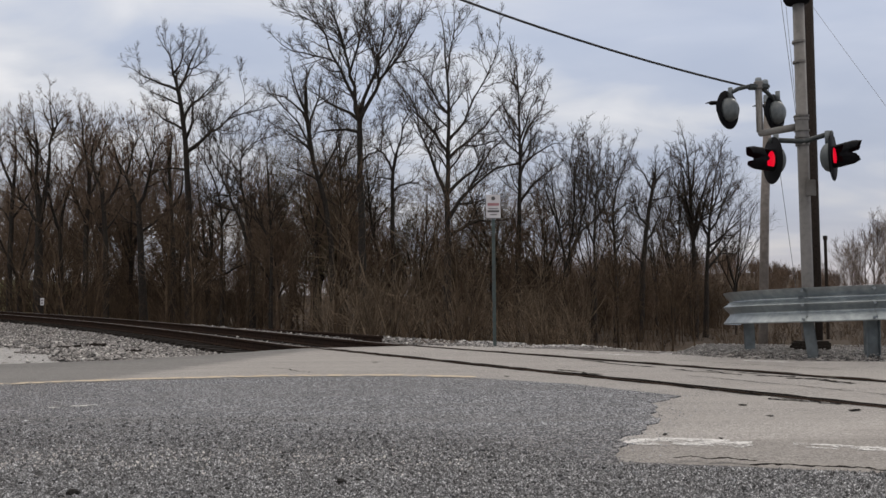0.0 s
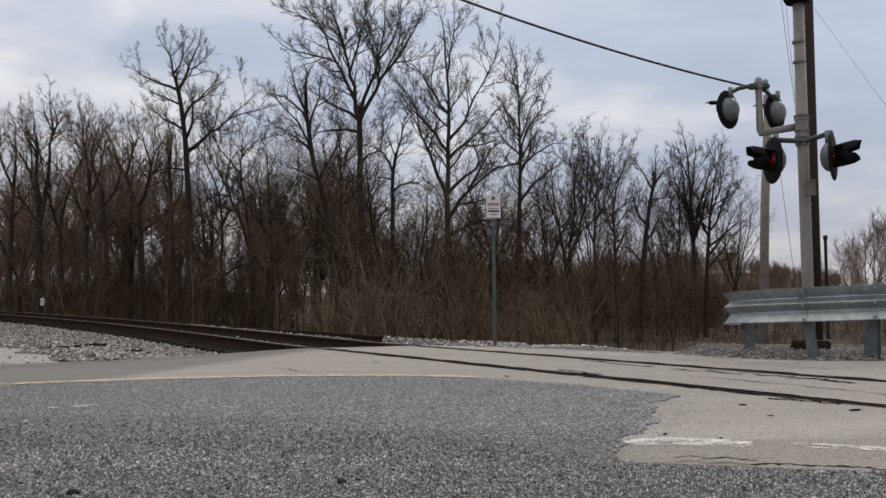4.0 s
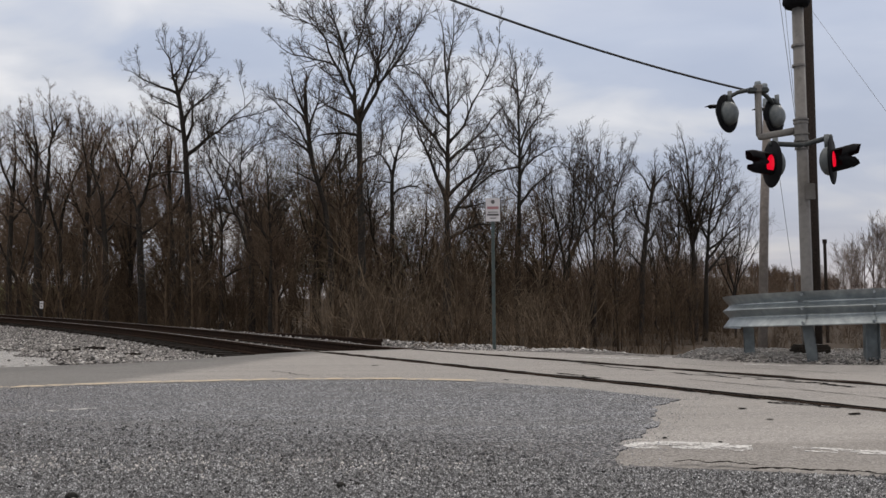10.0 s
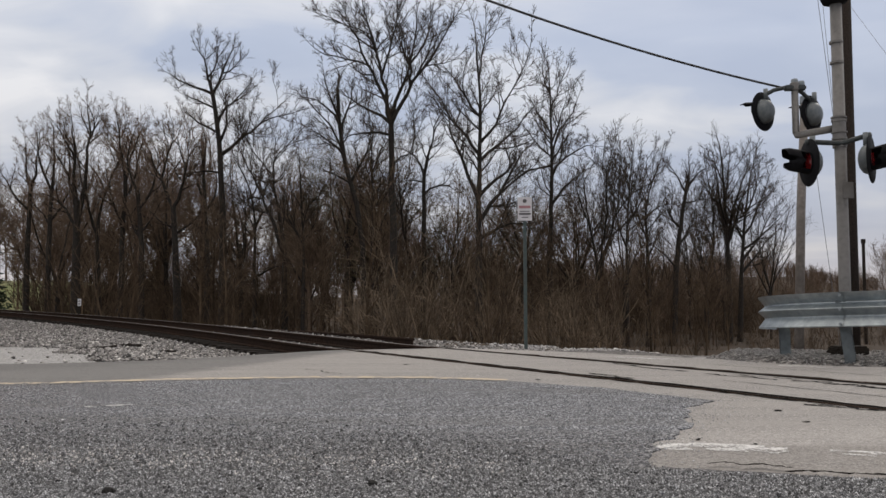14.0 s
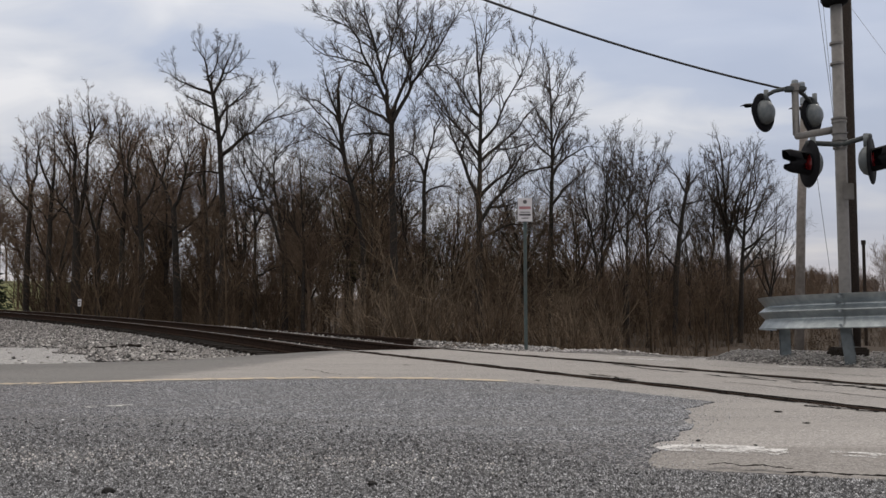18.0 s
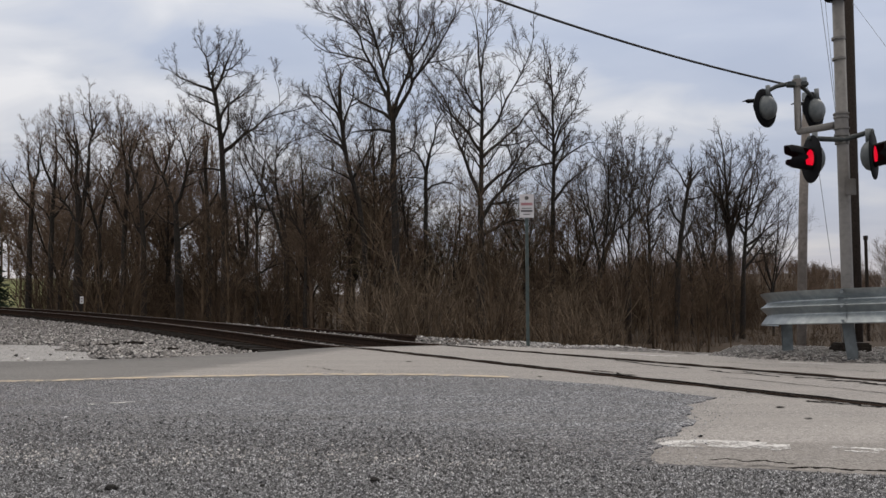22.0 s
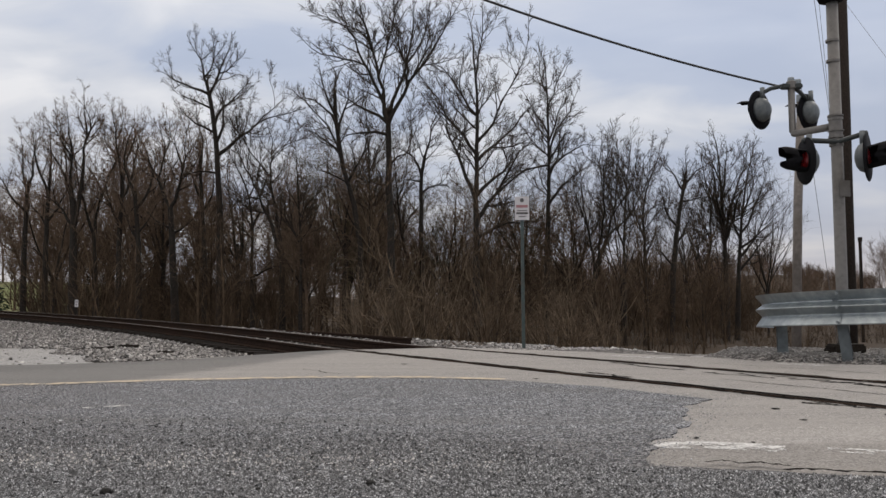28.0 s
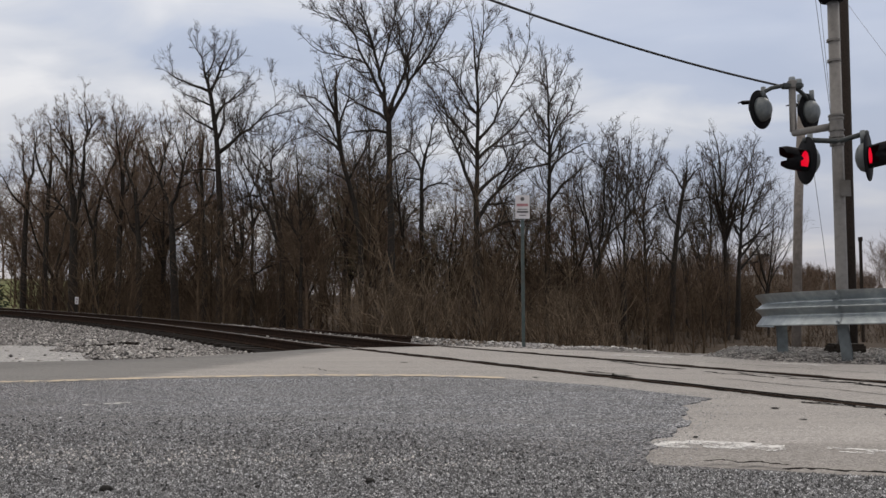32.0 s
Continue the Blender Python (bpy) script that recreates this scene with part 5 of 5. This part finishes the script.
def flasher(name, parent, m, size, hood_len, open_side, narrow=False):
    """A crossing lamp: dark round background, domed housing behind, lens under a long hood. It looks along local -y."""
    turn = Matrix.Rotation(math.pi / 2, 4, "X")  # z of the lathe to -y
    bm = bmesh.new()
    lathe(bm, [(0.02, 0.0), (size, 0.0), (size + 0.004, -0.004), (size, -0.010), (0.02, -0.012)], 36, turn)
    disc = part(name, bm, BLACK, parent, "black round background plate", True)
    disc.matrix_local = m
    bm = bmesh.new()
    lathe(bm, [(size * 0.64, -0.012), (size * 0.63, -0.04), (size * 0.55, -0.085), (size * 0.38, -0.115), (size * 0.2, -0.128), (0.01, -0.13)], 30, turn)
    part("housing", bm, HOUSING, disc, "grey domed lamp housing", True)
    lens = 0.107
    bm = bmesh.new()
    lathe(bm, [(lens * 1.12, 0.0), (lens * 1.12, 0.014), (lens, 0.014), (lens * 0.98, 0.002)], 30, turn)
    part("bezel", bm, BLACK, disc, "black lens ring", True)
    bm = bmesh.new()
    lathe(bm, [(lens, 0.006), (lens * 0.85, 0.012), (lens * 0.5, 0.020), (0.01, 0.024)], 30, turn)
    part("lens", bm, LENS_OFF, disc, "dark red glass lens", True)
    # hood: a tube cut open at the sides near the lens and slit further out
    bm = bmesh.new()
    for shift in (0.0, 0.004):
        rows = []
        for i in range(13):
            f = i / 12
            row = []
            for k in range(49):
                a = radians(-170 + 340 * k / 48)
                notch = math.exp(-(((abs(a) - radians(96)) / radians(7)) ** 2))
                if narrow:
                    reach = hood_len * (0.35 + 0.65 * smooth_step(58, 40, math.degrees(abs(a))))
                else:
                    reach = hood_len * (1.0 - 0.32 * notch - 0.10 * min(abs(a), math.pi - abs(a))) * (1.0 if abs(a) < radians(96) else 0.95)
                pinch = 1.0 - 0.10 * f * f - 0.16 * max(0.0, f - 0.75) / 0.25
                lift = (0.06 if abs(a) < radians(96) else 0.035) * f
                row.append(bm.verts.new(((lens * 1.10 + shift) * pinch * math.sin(a), -0.010 - reach * f, (lens * 1.10 + shift) * pinch * math.cos(a) + lift)))
            rows.append(row)
        for i, (p, q) in enumerate(zip(rows, rows[1:])):
            for k in range(48):
                a = open_side * (-170 + 340 * (k + 0.5) / 48)
                if i < 5 and 44 < a < 136:
                    continue
                bm.faces.new((p[k], p[k + 1], q[k + 1], q[k]))
    part("hood", bm, BLACK, disc, "long black lamp hood with open sides", True)
    bm = bmesh.new()
    lathe(bm, [(lens * 0.985, 0.0), (lens * 0.84, 0.006), (lens * 0.5, 0.014), (0.01, 0.018)], 30, turn)
    lit = part("lit_lens", bm, LENS_ON, disc, "glowing red flashing light", True)
    bm = bmesh.new()
    tube(bm, [(0, 0.05, size * 0.6), (0, 0.05, size + 0.035)], 0.03, 12)
    part("neck", bm, HOUSING, disc, smooth=True)
    return disc, lit


def build_signal():
    mast = empty("crossing_signal", pose(4.02, 9.5, 0.08), "grey railway crossing signal mast with four hooded lamps", "crossing signal")
    part("pole", tube(bmesh.new(), [(0, 0, 0), (0, 0, 0.3), (0.01, 0, 3.9)], 0.062, 24), ALU, mast, "grey tubular mast", True)
    part("base", box(bmesh.new(), -0.16, 0.16, -0.16, 0.16, -0.08, 0.035, 0.01), TIE, mast)
    bm = bmesh.new()
    lathe(bm, [(0.06, 3.86), (0.125, 3.88), (0.15, 3.93), (0.14, 4.02), (0.09, 4.09), (0.02, 4.12)], 24)
    part("bell", bm, BLACK, mast, "dark round bell at the mast top", True)
    for z in (3.43, 3.20):
        part("band", lathe(bmesh.new(), [(0.067, z - 0.012), (0.073, z - 0.012), (0.073, z + 0.012), (0.067, z + 0.012)], 24), ALU, mast)
    part("junction_box", box(bmesh.new(), -0.02, 0.10, -0.085, -0.066, 1.68, 1.86, 0.006), ALU, mast)
    part("clamp", lathe(bmesh.new(), [(0.063, 2.34), (0.071, 2.34), (0.071, 2.60), (0.063, 2.60)], 24), ALU, mast)
    for z in (2.35, 2.55):
        part("clamp_band", lathe(bmesh.new(), [(0.07, z - 0.012), (0.080, z - 0.012), (0.080, z + 0.012), (0.07, z + 0.012)], 24), ALU, mast)
    part("lower_clamp", lathe(bmesh.new(), [(0.064, 2.25), (0.074, 2.25), (0.074, 2.325), (0.064, 2.325)], 24), ALU, mast)
    # lower arm with two lamps
    part("arm", tube(bmesh.new(), [(-0.42, -0.15, 2.29), (0, -0.05, 2.29), (0.19, -0.32, 2.33)], 0.028, 14), DARK_FITTING, mast, smooth=True)
    for name, x, y, z, nx, ny in (("lamp", -0.405, -0.16, 2.06, -1.0, -0.04), ("lamp", 0.19, -0.33, 2.065, 0.83, -0.56)):
        disc, lit = flasher(name, mast, facing(x, y, z, nx, ny), 0.255, 0.275, 1 if nx < 0 else -1)
        LAMPS.append(lit)
    # upper bracket with two lamps that look the other way
    part("bracket", tube(bmesh.new(), [(-0.06, 0.05, 2.47), (-0.02, 1.16, 2.63), (-0.02, 1.20, 2.66), (-0.02, 1.2, 3.30)], 0.042, 16), ALU, mast, smooth=True)
    part("bracket_cap", lathe(bmesh.new(), [(0.05, 3.20), (0.058, 3.21), (0.058, 3.29), (0.03, 3.31)], 16, Matrix.Translation((-0.02, 1.2, 0))), ALU, mast)
    part("upper_arm", tube(bmesh.new(), [(-0.33, 1.34, 3.15), (-0.31, 1.33, 3.20), (-0.24, 1.30, 3.235), (-0.12, 1.24, 3.25), (-0.02, 1.2, 3.24), (0.17, 1.46, 3.24), (0.34, 1.70, 3.22), (0.38, 1.75, 3.16)], 0.026, 14), DARK_FITTING, mast, "dark green-grey cross arm", True)
    part("arm_fitting", box(bmesh.new(), -0.15, 0.11, 1.15, 1.25, 3.20, 3.265, 0.015), DARK_FITTING, mast, "dark clamp on the bracket top")
    for kx, ky in ((-0.02, 1.2), (0.10, 1.30)):
        part("top_cap", lathe(bmesh.new(), [(0.032, 3.25), (0.040, 3.27), (0.042, 3.32), (0.036, 3.345), (0.015, 3.35)], 16, Matrix.Translation((kx, ky, 0))), GALV_DARK, mast, "pale cap on the bracket top", True)
    for z in (2.42, 2.585):
        part("collar_wire", lathe(bmesh.new(), [(0.069, z - 0.007), (0.084, z - 0.007), (0.084, z + 0.007), (0.069, z + 0.007)], 24), ALU, mast)
    part("foundation", box(bmesh.new(), -0.15, 0.19, -0.12, 0.14, -0.05, 0.085, 0.02), TIE, mast, "dark mast foundation")
    for x, y, z in ((-0.36, 1.38, 2.98), (0.40, 1.78, 3.03)):
        disc, lit = flasher("lamp", mast, facing(x, y, z, -0.64, 0.77), 0.245, 0.28, 1, True)
        LAMPS.append(lit)
    return mast


build_signal()


def build_thin_pole():
    ob = empty("pipe_pole", pose(4.42, 12.0, ground_height(4.42, 12.0)), "weathered brown-grey pipe pole behind the guard rail", "pole")
    part("pole", tube(bmesh.new(), [(0, 0, -0.05), (0.10, 0, 2.2), (0.20, 0, 3.72)], [0.064, 0.06, 0.055], 18), PIPE, ob, smooth=True)
    part("cap", tube(bmesh.new(), [(0.195, 0, 3.66), (0.20, 0, 3.76)], 0.066, 14), GALV_DARK, ob)
    part("bolt", tube(bmesh.new(), [(0.05, -0.075, 0.75), (0.05, -0.055, 0.75)], 0.02, 8), TIE, ob)
    part("bolt", tube(bmesh.new(), [(0.05, -0.075, 0.86), (0.05, -0.055, 0.86)], 0.02, 8), TIE, ob)


build_thin_pole()
wood_pole = empty("utility_pole", pose(5.98, 14.0, ground_height(5.98, 14)), "dark brown wooden utility pole behind the signal", "utility pole")
part("pole", tube(bmesh.new(), [(0, 0, -0.3), (0.03, 0, 3), (0.1, 0, 8.6)], [0.145, 0.14, 0.115], 20), POLE_WOOD, wood_pole, smooth=True)
far_pole = empty("far_pole", pose(17.8, 40, ground_height(17.8, 40)), "dark wooden pole in the distance", "pole")
part("pole", tube(bmesh.new(), [(0, 0, -0.3), (0.03, 0, 3.75 - ground_height(17.8, 40))], [0.075, 0.07], 10), POLE_WOOD, far_pole)
part("cap", tube(bmesh.new(), [(0.03, 0, 3.6 - ground_height(17.8, 40)), (0.03, 0, 3.8 - ground_height(17.8, 40))], 0.1, 10), POLE_WOOD, far_pole)


def wire(name, a, b, sag, r, label, material=None):
    pts = []
    for i in range(25):
        f = i / 24
        p = Vector(a).lerp(Vector(b), f)
        p.z -= sag * 4 * f * (1 - f)
        pts.append(p)
    return tagged(part(name, tube(bmesh.new(), pts, r, 6), material or CABLE), label, "cable")


wire("cable", (4.30, 12.0, 3.66), (-4.5, 8.5, 5.83), 0.31, 0.015, "thick black overhead cable sagging to the pole")

wire("wire", (6.10, 16.0, 10.2), (6.75, 16.0, 3.3), 0.0, 0.005, "thin wire hanging behind the signal mast", WIRE)
wire("wire", (6.30, 16.0, 10.2), (6.74, 16.0, 3.3), 0.0, 0.004, "thin wire hanging behind the signal mast", WIRE)
wire("guy_wire", (4.62, 12.0, 3.68), (5.33, 12.8, -0.05), 0.0, 0.0035, "thin guy wire from the pole top to the ground", WIRE)
wire("guy_wire", (6.12, 14.0, 5.6), (6.42, 8.8, -0.02), 0.02, 0.0026, "thin guy wire from the utility pole", WIRE)


# ---------------------------------------------------------------- guard rail


def w_profile():
    """Section of a two-wave beam: (outwards, up) from its foot, 0.347 high."""
    return [(0.088, 0.0), (0.090, 0.010), (0.024, 0.102), (0.020, 0.111), (0.024, 0.120), (0.086, 0.181), (0.090, 0.187), (0.086, 0.193), (0.024, 0.241), (0.020, 0.250), (0.024, 0.259), (0.086, 0.337), (0.090, 0.347)]


def build_guard_rail():
    cx, cy, rad = 4.32, 9.60, 1.055
    rail = empty("guard_rail", pose(0, 0, 0), "curved galvanised guard rail round the signal mast", "guard rail")
    prof = w_profile()
    cuts = [(128, 234), (233, 267), (266.5, 345)]
    for ci, (a0, a1) in enumerate(cuts):
        bm = bmesh.new()
        rows = []
        lap = 0.004 * (ci % 2)
        steps = 22
        for i in range(steps + 1):
            a = radians(a0 + (a1 - a0) * i / steps)
            lift = 0.352 + 0.0006 * (math.degrees(a) - 178)
            row = [[bm.verts.new((cx + (rad + o + lap - t) * math.cos(a), cy + (rad + o + lap - t) * math.sin(a), lift + h)) for o, h in prof] for t in (0.0, 0.004)]
            rows.append(row)
        for p, q in zip(rows, rows[1:]):
            for layer in (0, 1):
                for k in range(len(prof) - 1):
                    bm.faces.new((p[layer][k], p[layer][k + 1], q[layer][k + 1], q[layer][k]))
            for k in (0, len(prof) - 1):
                bm.faces.new((p[0][k], p[1][k], q[1][k], q[0][k]))
        bmesh.ops.recalc_face_normals(bm, faces=bm.faces)
        part("beam", bm, GALV, rail, "weathered galvanised two-wave beam")
        for h in (0.03, 0.173, 0.315):
            a = radians(a1 - 1.5)
            r2 = rad + 0.092
            p = Vector((cx + r2 * math.cos(a), cy + r2 * math.sin(a), 0.352 + 0.0006 * (a1 - 178) + h))
            out = Vector((math.cos(a), math.sin(a), 0))
            part("bolt", tube(bmesh.new(), [p - out * 0.01, p + out * 0.018], 0.014, 8), GALV_DARK, rail)
    for a0 in (233.6, 266.7):
        bm = bmesh.new()
        rows = [[bm.verts.new((cx + (rad + o + 0.0055) * math.cos(radians(a0 + e)), cy + (rad + o + 0.0055) * math.sin(radians(a0 + e)), 0.352 + 0.0006 * (a0 - 178) + h)) for o, h in prof] for e in (0.0, 0.55)]
        for k in range(len(prof) - 1):
            bm.faces.new((rows[0][k], rows[0][k + 1], rows[1][k + 1], rows[1][k]))
        bmesh.ops.solidify(bm, geom=bm.faces[:], thickness=0.0008)
        part("lap_edge", bm, GALV, rail, "shaded lap of two beams")
    for a, turn, lean in ((186.5, 70, -1), (235, 8, -7), (267.5, 84, 1), (320, 0, 0)):
        t = radians(a)
        m = Matrix.Translation((cx + (rad - 0.09) * math.cos(t), cy + (rad - 0.09) * math.sin(t), 0)) @ Matrix.Rotation(radians(lean), 4, "Y") @ Matrix.Rotation(t + radians(turn), 4, "Z")
        bm = bmesh.new()
        box(bm, -0.066, -0.058, -0.05, 0.05, -0.1, 0.66, m=m)
        box(bm, 0.058, 0.066, -0.05, 0.05, -0.1, 0.66, m=m)
        box(bm, -0.058, 0.058, -0.004, 0.004, -0.1, 0.66, m=m)
        part("post", bm, POST_STEEL, rail, "galvanised steel post")


build_guard_rail()


# ---------------------------------------------------------------- sign and small things


def build_sign():
    sign = empty("notice_sign", pose(0.885, 15.0, ground_height(0.86, 15.0)), "white and red notice sign on a green steel post", "sign")
    base = -ground_height(0.86, 15.0)
    bm = bmesh.new()
    box(bm, -0.028, -0.022, -0.02, 0.02, -0.3, 2.52 + base)
    box(bm, 0.022, 0.028, -0.02, 0.02, -0.3, 2.52 + base)
    box(bm, -0.022, 0.022, -0.004, 0.004, -0.3, 2.52 + base)
    part("post", bm, POST_GREEN, sign)
    plate = part("plate", box(bmesh.new(), -0.125, 0.125, -0.034, -0.030, 2.12 + base, 2.53 + base, 0.0015), SIGN_WHITE, sign)
    z = 2.12 + base
    part("emblem", tube(bmesh.new(), [(0, -0.0345, z + 0.345), (0, -0.037, z + 0.345)], 0.035, 16), SIGN_INK, plate)
    for z0, z1, w, m in ((0.215, 0.262, 0.10, SIGN_RED), (0.155, 0.17, 0.085, SIGN_INK), (0.10, 0.135, 0.10, SIGN_INK), (0.05, 0.065, 0.06, SIGN_INK)):
        part("text_bar", box(bmesh.new(), -w, w, -0.037, -0.0345, z + z0, z + z1), m, plate)


build_sign()
marker = empty("track_marker", pose(-16.75, 36.0, ground_height(-16.75, 36)), "small white marker post beside the track", "marker")
part("post", box(bmesh.new(), -0.03, 0.03, -0.02, 0.02, -0.3, 1.05 - ground_height(-17, 36)), TIE, marker)
plate = part("plate", box(bmesh.new(), -0.075, 0.075, -0.035, -0.022, 0.80 - ground_height(-17, 36), 1.10 - ground_height(-17, 36), 0.003), SIGN_WHITE, marker, "small white plate with a dark mark")
for z0, z1, w in ((0.99, 1.03, 0.045), (0.86, 0.92, 0.03)):
    part("mark", box(bmesh.new(), -w, w, -0.040, -0.0355, z0 - ground_height(-17, 36), z1 - ground_height(-17, 36)), SIGN_INK, plate)

spare = [(*track_point(s, 2.62), 0.035 + 0.006 * (s - 15)) for s in (14.9, 17, 19, 21, 23, 25, 27)]
tagged(part("spare_rail", rail_mesh(bmesh.new(), spare), RUST), "rusty spare rail lying beside the track", "rail")


def stick(x, y, length, turn, r, lift, label):
    rnd = random.Random(int(x * 100))
    pts = [(length * (i / 6 - 0.5), rnd.uniform(-0.02, 0.02), rnd.uniform(-0.01, 0.01)) for i in range(7)]
    ob = tagged(part("stick", tube(bmesh.new(), pts, [r * rnd.uniform(0.7, 1.1) for _ in pts], 7), TIE), label, "stick", "broken wood on the ballast")
    ob.matrix_world = pose(x, y, ground_height(x, y) + r * 0.8 + 0.012, 0, lift, turn)


stick(-5.75, 12.95, 0.62, 42, 0.018, -4, "dark broken stick lying on the ballast")
stick(-5.9, 14.6, 0.36, 15, 0.03, 0, "short dark piece of broken timber on the ballast")
stick(-4.9, 13.5, 0.36, 30, 0.02, 0, "short dark stick on the ballast")
stick(-9.2, 15.6, 0.5, 10, 0.06, -8, "dark chunk of wood on the stone dust")


def dark_lump(x, y, r, seed):
    rnd = random.Random(seed)
    bm = bmesh.new()
    bmesh.ops.create_icosphere(bm, subdivisions=2, radius=r)
    for v in bm.verts:
        v.co *= rnd.uniform(0.75, 1.15)
        v.co.z *= 0.55
    ob = tagged(part("dark_stone", bm, LUMP, smooth=False), "dark lump of broken asphalt on the gravel", "stone", "dark lumps on the gravel")
    ob.matrix_world = pose(x, y, 0.0125 + r * 0.35, 0, 0, 40 * seed)


LUMP = surface("asphalt_lump", [(0.3, (0.018, 0.017, 0.016)), (0.7, (0.05, 0.048, 0.045))], 60, 0.95, bump=0.6, spec=0.1)
dark_lump(-0.32, 2.70, 0.017, 1)
dark_lump(-1.09, 2.56, 0.020, 2)
dark_lump(-0.27, 2.74, 0.009, 3)
dark_lump(-0.65, 2.62, 0.009, 4)


# ---------------------------------------------------------------- what moves


def motions():
    """The lamps flash together: the glowing lens comes forward in its ring while lit and sits behind the dark lens while off."""
    lit, dark = pose(0, -0.010, 0), pose(0, 0.012, 0)
    period, on, first = 1.1, 0.50, -0.15
    for lens in LAMPS:
        rows = [(0.0, lit)]
        k = 0
        while True:
            a = first + k * period
            for t, m in ((a - 0.034, dark), (a + 0.034, lit), (a + on - 0.034, lit), (a + on + 0.034, dark)):
                if 0.0 < t < 32.0:
                    rows.append((t, m))
            k += 1
            if a > 33:
                break
        rows.append((32.0, lit))
        walk(lens, rows)


motions()
